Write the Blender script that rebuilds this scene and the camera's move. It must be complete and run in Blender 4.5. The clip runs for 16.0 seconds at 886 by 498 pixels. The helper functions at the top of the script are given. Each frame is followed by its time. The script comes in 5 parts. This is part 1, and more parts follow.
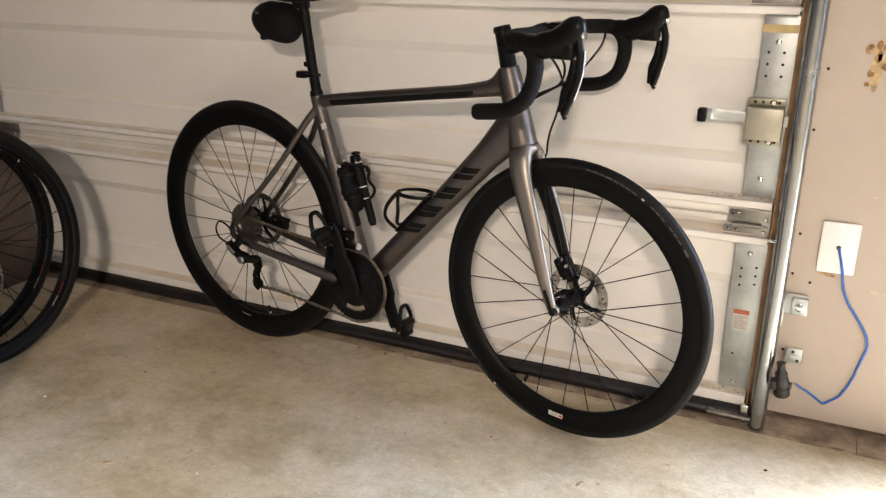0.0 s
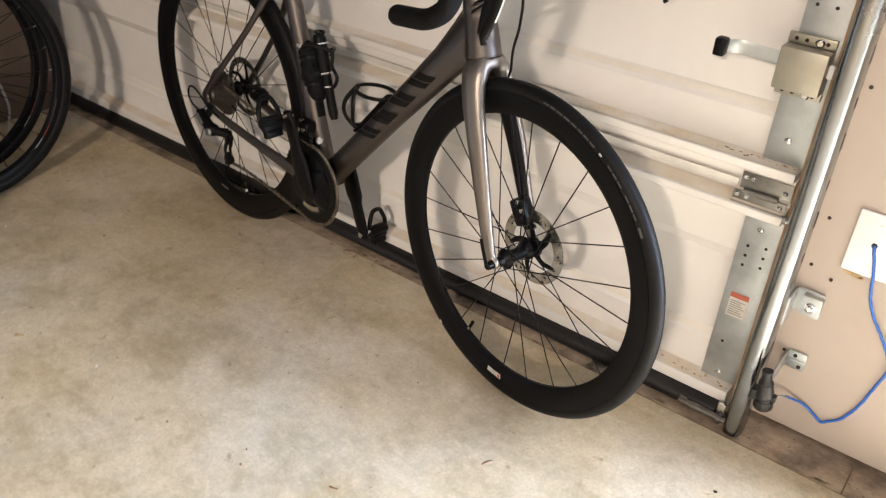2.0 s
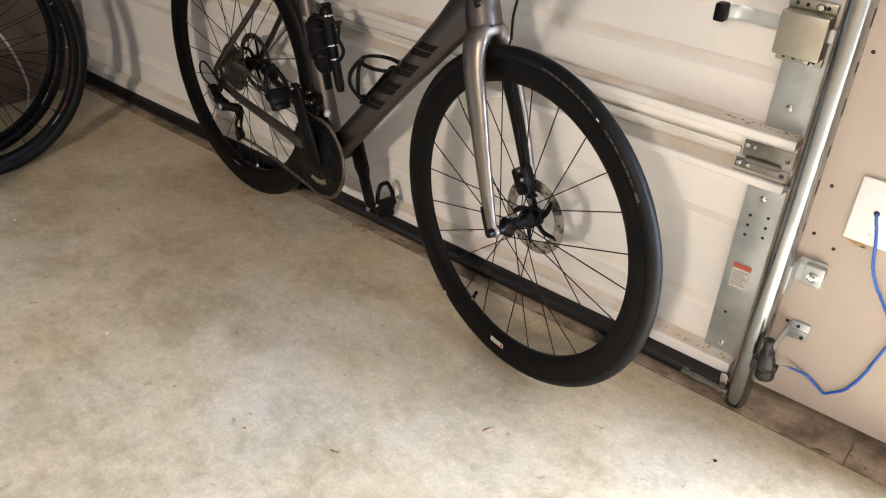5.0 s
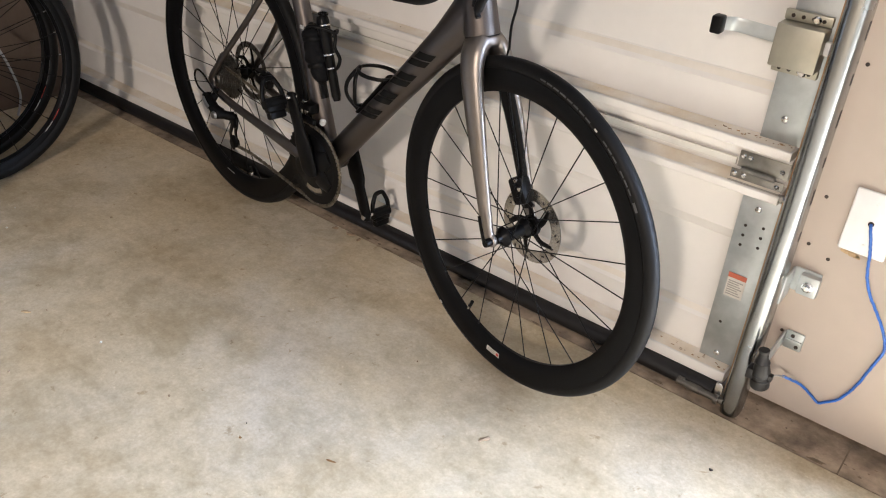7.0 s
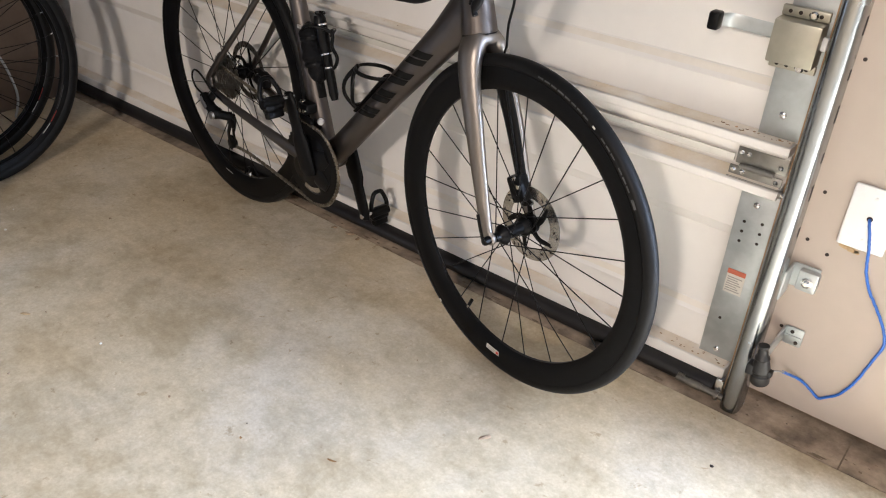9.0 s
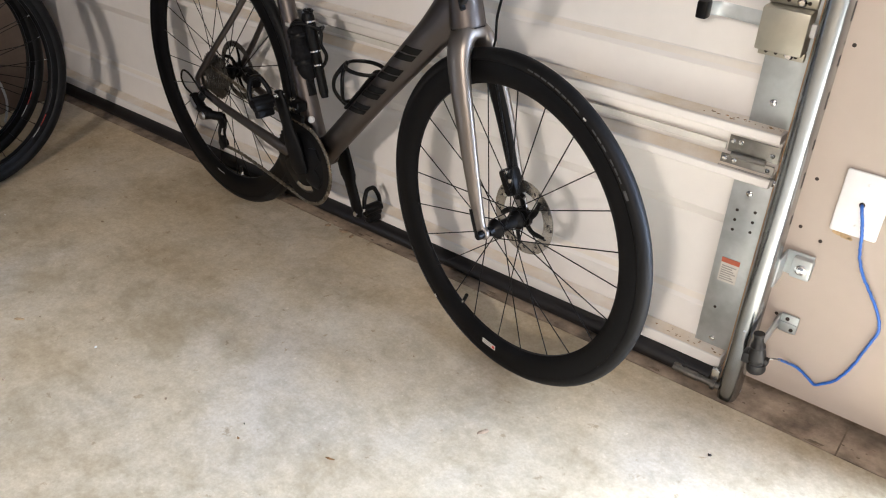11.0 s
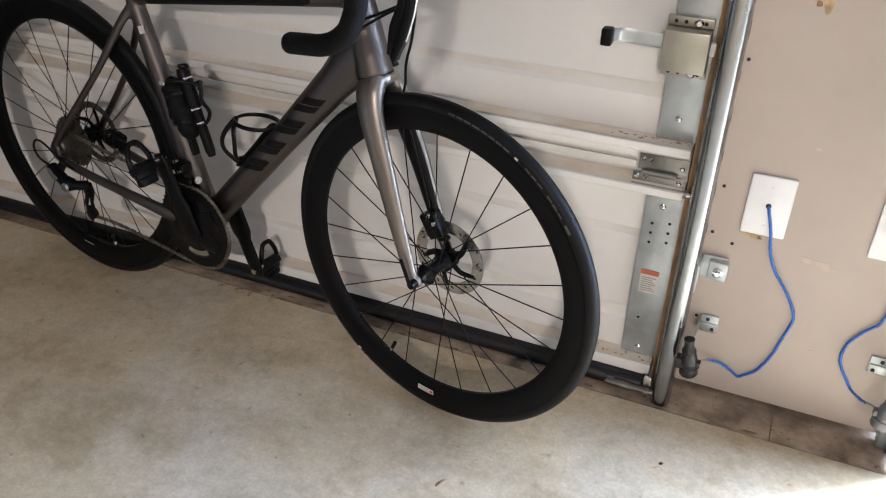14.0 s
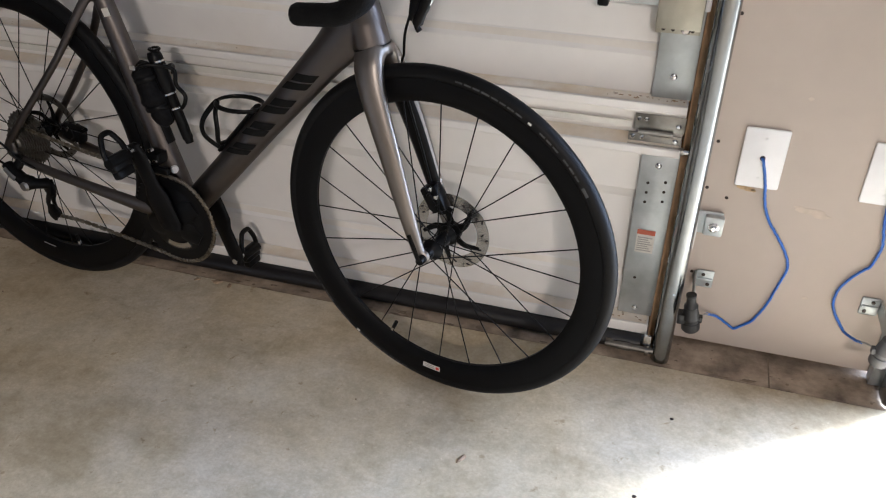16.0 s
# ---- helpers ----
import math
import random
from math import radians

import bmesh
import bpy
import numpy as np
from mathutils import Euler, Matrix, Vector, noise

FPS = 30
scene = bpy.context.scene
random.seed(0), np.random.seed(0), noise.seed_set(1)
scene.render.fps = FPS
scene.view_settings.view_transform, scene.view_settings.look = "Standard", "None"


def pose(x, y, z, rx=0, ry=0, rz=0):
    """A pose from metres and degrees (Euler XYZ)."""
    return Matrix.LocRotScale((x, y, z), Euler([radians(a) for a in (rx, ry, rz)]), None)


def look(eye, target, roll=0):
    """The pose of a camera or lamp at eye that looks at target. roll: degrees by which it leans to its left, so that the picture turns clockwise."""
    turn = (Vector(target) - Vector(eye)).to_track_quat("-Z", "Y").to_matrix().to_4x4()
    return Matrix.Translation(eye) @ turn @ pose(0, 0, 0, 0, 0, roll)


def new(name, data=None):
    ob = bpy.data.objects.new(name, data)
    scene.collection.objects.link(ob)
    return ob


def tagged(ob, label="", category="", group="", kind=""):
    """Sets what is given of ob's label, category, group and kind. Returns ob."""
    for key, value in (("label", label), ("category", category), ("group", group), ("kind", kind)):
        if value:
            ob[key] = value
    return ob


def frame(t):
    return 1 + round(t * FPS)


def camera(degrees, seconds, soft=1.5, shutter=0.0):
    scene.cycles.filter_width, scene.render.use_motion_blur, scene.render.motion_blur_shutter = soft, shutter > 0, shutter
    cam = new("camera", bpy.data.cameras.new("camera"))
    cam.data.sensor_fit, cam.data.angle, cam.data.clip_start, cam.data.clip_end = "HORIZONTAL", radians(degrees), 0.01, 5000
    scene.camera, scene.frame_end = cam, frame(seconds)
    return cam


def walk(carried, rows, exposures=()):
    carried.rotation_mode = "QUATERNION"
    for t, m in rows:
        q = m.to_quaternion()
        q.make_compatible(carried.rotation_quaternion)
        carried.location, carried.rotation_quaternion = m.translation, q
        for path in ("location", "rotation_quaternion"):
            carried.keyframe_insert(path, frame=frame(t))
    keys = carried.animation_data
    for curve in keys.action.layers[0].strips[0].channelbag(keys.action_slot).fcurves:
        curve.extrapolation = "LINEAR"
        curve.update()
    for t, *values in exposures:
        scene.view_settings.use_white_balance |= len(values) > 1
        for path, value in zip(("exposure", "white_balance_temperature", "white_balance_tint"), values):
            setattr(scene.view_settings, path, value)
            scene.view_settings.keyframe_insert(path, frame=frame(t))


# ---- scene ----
cam = camera(57.0, 16.0, soft=1.1, shutter=0.4)
PATH = [
    (0, (0.069, 0.193, 1.138), (-0.723, 1.892, 0.439), -0.2),
    (0.5, (0.094, 0.324, 1.221), (-0.662, 1.962, 0.357), -0.4),
    (1, (0.103, 0.454, 1.217), (-0.646, 2.042, 0.261), 1.4),
    (1.5, (0.183, 0.626, 1.215), (-0.721, 2.094, 0.201), 2.4),
    (2, (0.273, 0.731, 1.198), (-0.724, 2.1, 0.135), 3.6),
    (2.5, (0.298, 0.738, 1.188), (-0.776, 2.029, 0.101), 4.8),
    (3, (0.325, 0.714, 1.189), (-0.827, 1.934, 0.101), 4.1),
    (3.5, (0.327, 0.714, 1.181), (-0.804, 1.946, 0.085), 3.9),
    (4, (0.34, 0.722, 1.178), (-0.753, 1.987, 0.081), 2.9),
    (4.5, (0.341, 0.728, 1.176), (-0.723, 2.018, 0.079), 2.1),
    (5, (0.33, 0.733, 1.17), (-0.705, 2.056, 0.085), 2.8),
    (7.5, (0.317, 0.721, 1.172), (-0.703, 2.071, 0.106), 3.4),
    (8, (0.317, 0.723, 1.171), (-0.701, 2.071, 0.099), 3.2),
    (8.5, (0.317, 0.723, 1.172), (-0.701, 2.072, 0.101), 3.1),
    (11, (0.319, 0.727, 1.17), (-0.687, 2.078, 0.091), 1.9),
    (11.5, (0.317, 0.737, 1.17), (-0.677, 2.092, 0.085), 1.3),
    (12, (0.313, 0.745, 1.167), (-0.664, 2.104, 0.072), 0.6),
    (12.5, (0.292, 0.755, 1.171), (-0.636, 2.131, 0.055), 1.0),
    (13, (0.251, 0.755, 1.183), (-0.636, 2.163, 0.075), 0.5),
    (13.5, (0.22, 0.758, 1.203), (-0.587, 2.229, 0.115), 0.6),
    (14, (0.123, 0.709, 1.207), (-0.546, 2.27, 0.151), 1.1),
    (14.5, (0.06, 0.669, 1.204), (-0.526, 2.265, 0.151), 0.5),
    (15, (0.048, 0.66, 1.2), (-0.5, 2.27, 0.148), 0.6),
    (15.5, (0.02, 0.651, 1.197), (-0.494, 2.265, 0.133), 0.7),
    (16, (-0.031, 0.669, 1.177), (-0.51, 2.275, 0.085), 0.6),
]
walk(cam, [(t, look(eye, target, roll)) for t, eye, target, roll in PATH],
     exposures=[(0, 2.98, 6040, 10), (0.5, 2.66, 6020, 10), (1, 2.66, 6010, 10), (1.5, 3.04, 6000, 10), (2, 3.14, 6010, 10), (2.5, 2.92, 6000, 10), (3, 3.14, 6000, 10), (4.5, 3.06, 5920, 10), (5, 3.00, 5880, 10), (7.5, 3.05, 5660, 10), (11, 3.07, 5530, 10), (12.5, 2.80, 5450, 10), (13.5, 2.78, 5400, 10), (14, 2.64, 5380, 10), (14.5, 2.64, 5370, 10), (16, 2.52, 5350, 10)])

# ---- light ----
world = bpy.data.worlds.new("sky")
scene.world = world
world.use_nodes = True
wn = world.node_tree
sky = wn.nodes.new("ShaderNodeTexSky")
sky.sky_type = "NISHITA"
sky.sun_disc = False
sky.sun_elevation = radians(62)
sky.sun_rotation = radians(45.0)
wn.links.new(sky.outputs[0], wn.nodes["Background"].inputs[0])
wn.nodes["Background"].inputs[1].default_value = 0.10
sun = new("sun", bpy.data.lights.new("sun", "SUN"))
sun.data.energy, sun.data.angle, sun.data.color = 5.0, radians(12.0), (1.0, 0.96, 0.91)
sun.matrix_world = look((0.707 * 3, 0.707 * 3, 1.88 * 3), (0, 0, 0))
lamp = new("ceiling_bulb", bpy.data.lights.new("ceiling_bulb", "AREA"))
lamp.data.shape, lamp.data.size, lamp.data.energy, lamp.data.color = "DISK", 0.38, 41.0, (1.0, 0.79, 0.585)
lamp.matrix_world = pose(1.0, -2.65, 2.5)

# the sky's light in the open bay
bay = new("bay_daylight", bpy.data.lights.new("bay_daylight", "AREA"))
bay.data.shape, bay.data.size, bay.data.size_y, bay.data.energy, bay.data.color = "RECTANGLE", 2.5, 1.95, 76.0, (0.78, 0.86, 1.0)
bay.matrix_world = look((1.95, 2.36, 1.08), (1.95, 0.0, 0.9))

# ---- materials ----
def mat(name, col, rough=0.5, metal=0.0, var=0.12, scale=6.0, fine=60.0, bump=0.15, col2=None, rvar=0.1, coat=0.0, stain=None, spec=0.5, dist=0.002):
    """A surface with stains at one scale and grain at another, and fine relief."""
    m = bpy.data.materials.new(name)
    m.use_nodes = True
    nt = m.node_tree
    n, ln = nt.nodes, nt.links
    b = n["Principled BSDF"]
    b.inputs["Metallic"].default_value = metal
    b.inputs["Coat Weight"].default_value = coat
    b.inputs["Specular IOR Level"].default_value = spec
    tc = n.new("ShaderNodeTexCoord")
    big = n.new("ShaderNodeTexNoise")
    big.inputs["Scale"].default_value, big.inputs["Detail"].default_value, big.inputs["Roughness"].default_value = scale, 6, 0.6
    small = n.new("ShaderNodeTexNoise")
    small.inputs["Scale"].default_value, small.inputs["Detail"].default_value = fine, 4
    for t in (big, small):
        ln.new(tc.outputs["Object"], t.inputs["Vector"])
    mix = n.new("ShaderNodeMix")
    mix.data_type = "RGBA"
    dark = col2 if col2 else tuple(c * (1 - 2.2 * var) for c in col)
    mix.inputs["A"].default_value, mix.inputs["B"].default_value = (*dark, 1), (*(min(1, c * (1 + var)) for c in col), 1)
    ramp = n.new("ShaderNodeMapRange")
    ramp.inputs["From Min"].default_value, ramp.inputs["From Max"].default_value = 0.3, 0.68
    ln.new(big.outputs["Fac"], ramp.inputs["Value"])
    ln.new(ramp.outputs[0], mix.inputs["Factor"])
    mul = n.new("ShaderNodeMix")
    mul.data_type, mul.blend_type = "RGBA", "MULTIPLY"
    mul.inputs["Factor"].default_value = min(1.0, var * 2.5)
    ln.new(mix.outputs["Result"], mul.inputs["A"])
    ln.new(small.outputs["Color"], mul.inputs["B"])
    grey = n.new("ShaderNodeMapRange")
    grey.inputs["To Min"].default_value, grey.inputs["To Max"].default_value = 0.6, 1.35
    ln.new(small.outputs["Fac"], grey.inputs["Value"])
    ln.new(grey.outputs[0], mul.inputs["B"])
    ln.new(mul.outputs["Result"], b.inputs["Base Color"])
    rr = n.new("ShaderNodeMapRange")
    rr.inputs["To Min"].default_value, rr.inputs["To Max"].default_value = max(0.03, rough - rvar), min(1, rough + rvar)
    ln.new(big.outputs["Fac"], rr.inputs["Value"])
    ln.new(rr.outputs[0], b.inputs["Roughness"])
    bp = n.new("ShaderNodeBump")
    bp.inputs["Strength"].default_value, bp.inputs["Distance"].default_value = bump, dist
    ln.new(small.outputs["Fac"], bp.inputs["Height"])
    ln.new(bp.outputs[0], b.inputs["Normal"])
    return m


def concrete(name):
    """Old garage slab: broad tan and grey blotches, finer mottling, trowel streaks, dark specks."""
    m = bpy.data.materials.new(name)
    m.use_nodes = True
    n, ln = m.node_tree.nodes, m.node_tree.links
    b = n["Principled BSDF"]
    tc = n.new("ShaderNodeTexCoord")

    def tex(scale, detail, rough=0.6, distort=0.0, stretch=None):
        t = n.new("ShaderNodeTexNoise")
        t.inputs["Scale"].default_value, t.inputs["Detail"].default_value = scale, detail
        t.inputs["Roughness"].default_value, t.inputs["Distortion"].default_value = rough, distort
        src = tc.outputs["Object"]
        if stretch:
            mp = n.new("ShaderNodeMapping")
            mp.inputs["Scale"].default_value, mp.inputs["Rotation"].default_value = stretch, (0, 0, 0.5)
            ln.new(src, mp.inputs["Vector"])
            src = mp.outputs[0]
        ln.new(src, t.inputs["Vector"])
        return t.outputs["Fac"]

    def ramp(v, stops):
        r = n.new("ShaderNodeValToRGB")
        el = r.color_ramp.elements
        for k, (p, c) in enumerate(stops):
            e = el[k] if k < 2 else el.new(p)
            e.position, e.color = p, (*c, 1)
        ln.new(v, r.inputs[0])
        return r.outputs[0]

    def mix(kind, fac, a, c):
        x = n.new("ShaderNodeMix")
        x.data_type, x.blend_type = "RGBA", kind
        if isinstance(fac, float):
            x.inputs["Factor"].default_value = fac
        else:
            ln.new(fac, x.inputs["Factor"])
        ln.new(a, x.inputs["A"])
        ln.new(c, x.inputs["B"])
        return x.outputs["Result"]

    broad = ramp(tex(1.6, 6, 0.6, 0.2), [(0.38, (0.455, 0.37, 0.245)), (0.62, (0.535, 0.485, 0.40)), (0.50, (0.51, 0.438, 0.32))])
    patch = ramp(tex(3.6, 9, 0.72, 0.2), [(0.41, (0.82, 0.80, 0.75)), (0.61, (1.09, 1.09, 1.08)), (0.51, (1.0, 0.995, 0.985))])
    mott = ramp(tex(21, 8, 0.70, 0.1, (1.0, 1.3, 1)), [(0.37, (0.90, 0.89, 0.865)), (0.63, (1.06, 1.06, 1.055))])
    fleck = ramp(tex(55, 6, 0.70), [(0.36, (0.92, 0.91, 0.895)), (0.62, (1.04, 1.04, 1.04))])
    chips = ramp(tex(70, 4, 0.6, 0.3), [(0.65, (1, 1, 1)), (0.73, (1.20, 1.20, 1.19))])
    streak = ramp(tex(6, 6, 0.6, 0.1, (0.6, 1.8, 1)), [(0.40, (0.96, 0.95, 0.93)), (0.58, (1.02, 1.02, 1.02))])
    grit = ramp(tex(140, 3, 0.6), [(0.36, (0.93, 0.925, 0.915)), (0.60, (1.03, 1.03, 1.03))])
    spots = ramp(tex(24, 5, 0.66, 0.3), [(0.30, (0.68, 0.62, 0.54)), (0.36, (1, 1, 1))])
    c = mix("MULTIPLY", 1.0, broad, patch)
    for layer in (mott, fleck, streak, grit, spots, chips):
        c = mix("MULTIPLY", 1.0, c, layer)
    ln.new(c, b.inputs["Base Color"])
    rr = n.new("ShaderNodeMapRange")
    rr.inputs["To Min"].default_value, rr.inputs["To Max"].default_value = 0.42, 0.85
    ln.new(tex(9, 6), rr.inputs["Value"])
    ln.new(rr.outputs[0], b.inputs["Roughness"])
    bp = n.new("ShaderNodeBump")
    bp.inputs["Strength"].default_value, bp.inputs["Distance"].default_value = 0.25, 0.004
    ln.new(tex(60, 8, 0.7), bp.inputs["Height"])
    ln.new(bp.outputs[0], b.inputs["Normal"])
    return m


CONC = concrete("concrete_slab")
CURB = mat("dirty_concrete", (0.32, 0.25, 0.18), 0.9, var=0.26, scale=13, fine=60, bump=0.9, col2=(0.10, 0.072, 0.05), dist=0.004)
GRIME = mat("dirt_film", (0.20, 0.15, 0.10), 0.95, var=0.25, scale=18, fine=120, bump=0.4)
SEAM_X = 0.264
DRIVE = mat("driveway_concrete", (0.5, 0.48, 0.44), 0.9, var=0.12, scale=1.2, fine=30)
WALLM = mat("painted_board", (0.435, 0.374, 0.322), 0.75, var=0.035, scale=2.5, fine=25, bump=0.12)
ROOM = mat("room_paint", (0.17, 0.16, 0.147), 0.8, var=0.05, scale=1.5, fine=20)
DOORM = mat("door_enamel", (0.80, 0.775, 0.745), 0.5, var=0.03, scale=2.0, fine=35, bump=0.06, rvar=0.08)
DIRTM = mat("dusty_enamel", (0.80, 0.77, 0.72), 0.8, var=0.06, scale=7, fine=90, bump=0.3, col2=(0.68, 0.57, 0.42))
WORN = mat("worn_steel", (0.33, 0.32, 0.295), 0.36, 0.85, var=0.15, scale=20, fine=70, bump=0.08)
GEAR = mat("gear_steel", (0.18, 0.168, 0.15), 0.36, 0.85, var=0.15, scale=40, fine=200, bump=0.1)
DUST = mat("thin_dust", (0.79, 0.755, 0.70), 0.8, var=0.05, scale=5, fine=70, bump=0.1, col2=(0.73, 0.68, 0.60))
SCUFF = mat("grey_scuff", (0.475, 0.405, 0.335), 0.8, var=0.06, scale=30)
GALV = mat("galvanised_steel", (0.50, 0.53, 0.54), 0.42, 0.75, var=0.10, scale=14, fine=45, bump=0.05, rvar=0.12)
STEEL = mat("track_steel", (0.33, 0.345, 0.355), 0.25, 1.0, var=0.06, scale=10, fine=40, bump=0.03)
ZINC = mat("yellowed_zinc", (0.45, 0.43, 0.355), 0.42, 0.7, var=0.08, scale=12, fine=60, bump=0.05)
RUBBER = mat("tyre_rubber", (0.0065, 0.0065, 0.007), 0.5, spec=0.17, var=0.2, scale=12, fine=160, bump=0.15)
SEALM = mat("seal_rubber", (0.011, 0.010, 0.011), 0.38, var=0.2, scale=9, fine=80, bump=0.2)
CARBON = mat("matt_carbon", (0.004, 0.004, 0.0045), 0.42, spec=0.12, var=0.1, scale=10, fine=120, bump=0.03)
BLACK = mat("black_plastic", (0.0045, 0.0045, 0.005), 0.33, spec=0.14, var=0.1, scale=20, fine=120, bump=0.08)
GLOSS = mat("gloss_black", (0.006, 0.006, 0.007), 0.12, var=0.05, coat=0.4, bump=0.0)
TAPE = mat("bar_tape", (0.006, 0.006, 0.0065), 0.78, spec=0.12, var=0.2, scale=30, fine=260, bump=0.5)
FABRIC = mat("black_fabric", (0.006, 0.006, 0.007), 0.7, spec=0.12, var=0.2, scale=20, fine=300, bump=0.4)
PAINT = mat("bronze_grey_paint", (0.140, 0.124, 0.116), 0.42, 1.0, var=0.04, scale=8, fine=90, bump=0.0)
# lighter copy of the frame paint; puts the fork's daylight into its colour
PAINT_LIT = mat("lit_bronze_paint", (0.29, 0.262, 0.24), 0.40, 1.0, var=0.04, scale=8, fine=90, bump=0.0)
DECAL = mat("black_decal", (0.009, 0.009, 0.009), 0.5, spec=0.08, var=0.05)
CHROME = mat("polished_alloy", (0.72, 0.72, 0.72), 0.18, 1.0, var=0.04, bump=0.02)
ALLOY = mat("grey_alloy", (0.38, 0.38, 0.38), 0.35, 0.9, var=0.08, bump=0.05)
ROTOR = mat("rotor_steel", (0.55, 0.53, 0.50), 0.22, 0.95, var=0.08, scale=30, fine=200, bump=0.1)
CHAINM = mat("oily_chain", (0.25, 0.215, 0.165), 0.36, 0.85, var=0.25, scale=60, fine=300, bump=0.2)
WHITE = mat("white_plastic", (0.78, 0.775, 0.78), 0.4, var=0.03, scale=6, fine=60, bump=0.03)
PAPER = mat("label_paper", (0.62, 0.60, 0.55), 0.6, var=0.05, scale=30, fine=100)
ORANGE = mat("orange_ink", (0.52, 0.13, 0.07), 0.55, var=0.08, scale=30)
REDM = mat("red_ink", (0.55, 0.05, 0.03), 0.5, var=0.08)
INK = mat("grey_ink", (0.34, 0.33, 0.31), 0.6, var=0.05)
TYREINK = mat("tyre_print", (0.07, 0.07, 0.07), 0.6, var=0.2, scale=60)
BLUE = mat("blue_wire", (0.03, 0.13, 0.52), 0.38, var=0.1, scale=30, bump=0.05)
SENSOR = mat("sensor_plastic", (0.012, 0.0115, 0.012), 0.45, var=0.15, scale=30)
SENSORG = mat("grey_sensor_plastic", (0.085, 0.085, 0.09), 0.45, var=0.1, scale=30)
WOOD = mat("jamb_wood", (0.40, 0.25, 0.13), 0.7, var=0.2, scale=14, fine=90, bump=0.25)
RUST = mat("brown_stain", (0.33, 0.19, 0.08), 0.85, var=0.3, scale=40, fine=120)
TAN = mat("tan_stain", (0.50, 0.36, 0.20), 0.85, var=0.25, scale=40, fine=120)
HOLE = mat("hole_dark", (0.03, 0.022, 0.018), 0.9, var=0.1)
BOXM = mat("grey_cardboard", (0.135, 0.115, 0.098), 0.85, var=0.08, scale=4, fine=60)
BOXD = mat("brown_cardboard", (0.125, 0.092, 0.07), 0.85, var=0.12, scale=5, fine=60)
TOTE = mat("tote_plastic", (0.45, 0.46, 0.47), 0.45, var=0.05)
TAPEY = mat("yellow_tape", (0.66, 0.52, 0.26), 0.6, var=0.1, scale=20)
LEAF = mat("dry_leaf", (0.36, 0.26, 0.17), 0.8, var=0.25, scale=60)
WRAP = mat("plastic_wrap", (0.30, 0.29, 0.275), 0.16, var=0.3, scale=26, fine=48, bump=1.0, coat=0.5, dist=0.012)
CLEAR = mat("clear_strip", (0.70, 0.68, 0.63), 0.25, var=0.06, scale=9)


# ---- mesh tools ----
def part(name, bm, material, parent=None, label="", smooth=38):
    me = bpy.data.meshes.new(name)
    bmesh.ops.recalc_face_normals(bm, faces=bm.faces)
    bm.to_mesh(me)
    bm.free()
    for p in me.polygons:
        p.use_smooth = True
    me.set_sharp_from_angle(angle=radians(smooth))
    me.materials.append(material)
    ob = new(name, me)
    ob.parent = parent
    if label:
        ob["label"] = label
    return ob


def holder(name, m, label, category, group="", kind=""):
    ob = new(name)
    ob.matrix_world = m
    ob.empty_display_size = 0.1
    return tagged(ob, label, category, group, kind)


def bx(bm, x0, x1, y0, y1, z0, z1, bev=0.0, m=None, seg=2):
    r = bmesh.ops.create_cube(bm, size=1)
    vs = r["verts"]
    for v in vs:
        v.co = Vector(((x0 + x1) / 2 + v.co.x * (x1 - x0), (y0 + y1) / 2 + v.co.y * (y1 - y0), (z0 + z1) / 2 + v.co.z * (z1 - z0)))
    if bev:
        es = list({e for v in vs for e in v.link_edges})
        g = bmesh.ops.bevel(bm, geom=es, offset=bev, segments=seg, affect="EDGES", profile=0.5)
        vs = list({v for f in g["faces"] for v in f.verts} | {v for v in vs if v.is_valid})
    if m is not None:
        bmesh.ops.transform(bm, matrix=m, verts=[v for v in vs if v.is_valid])
    return bm


def box(x0, x1, y0, y1, z0, z1, bev=0.0, m=None):
    return bx(bmesh.new(), x0, x1, y0, y1, z0, z1, bev, m)


def glide(pts, n=6, closed=False):
    """Catmull-Rom through points (any dimension)."""
    p = [np.array(q, float) for q in pts]
    out = []
    k = len(p)
    for i in range(k if closed else k - 1):
        if closed:
            a, b, c, d = p[i - 1], p[i], p[(i + 1) % k], p[(i + 2) % k]
        else:
            a, b, c, d = p[max(i - 1, 0)], p[i], p[i + 1], p[min(i + 2, k - 1)]
        for j in range(n):
            u = j / n
            out.append(0.5 * (2 * b + (c - a) * u + (2 * a - 5 * b + 4 * c - d) * u * u + (3 * b - a - 3 * c + d) * u ** 3))
    if not closed:
        out.append(p[-1])
    return out


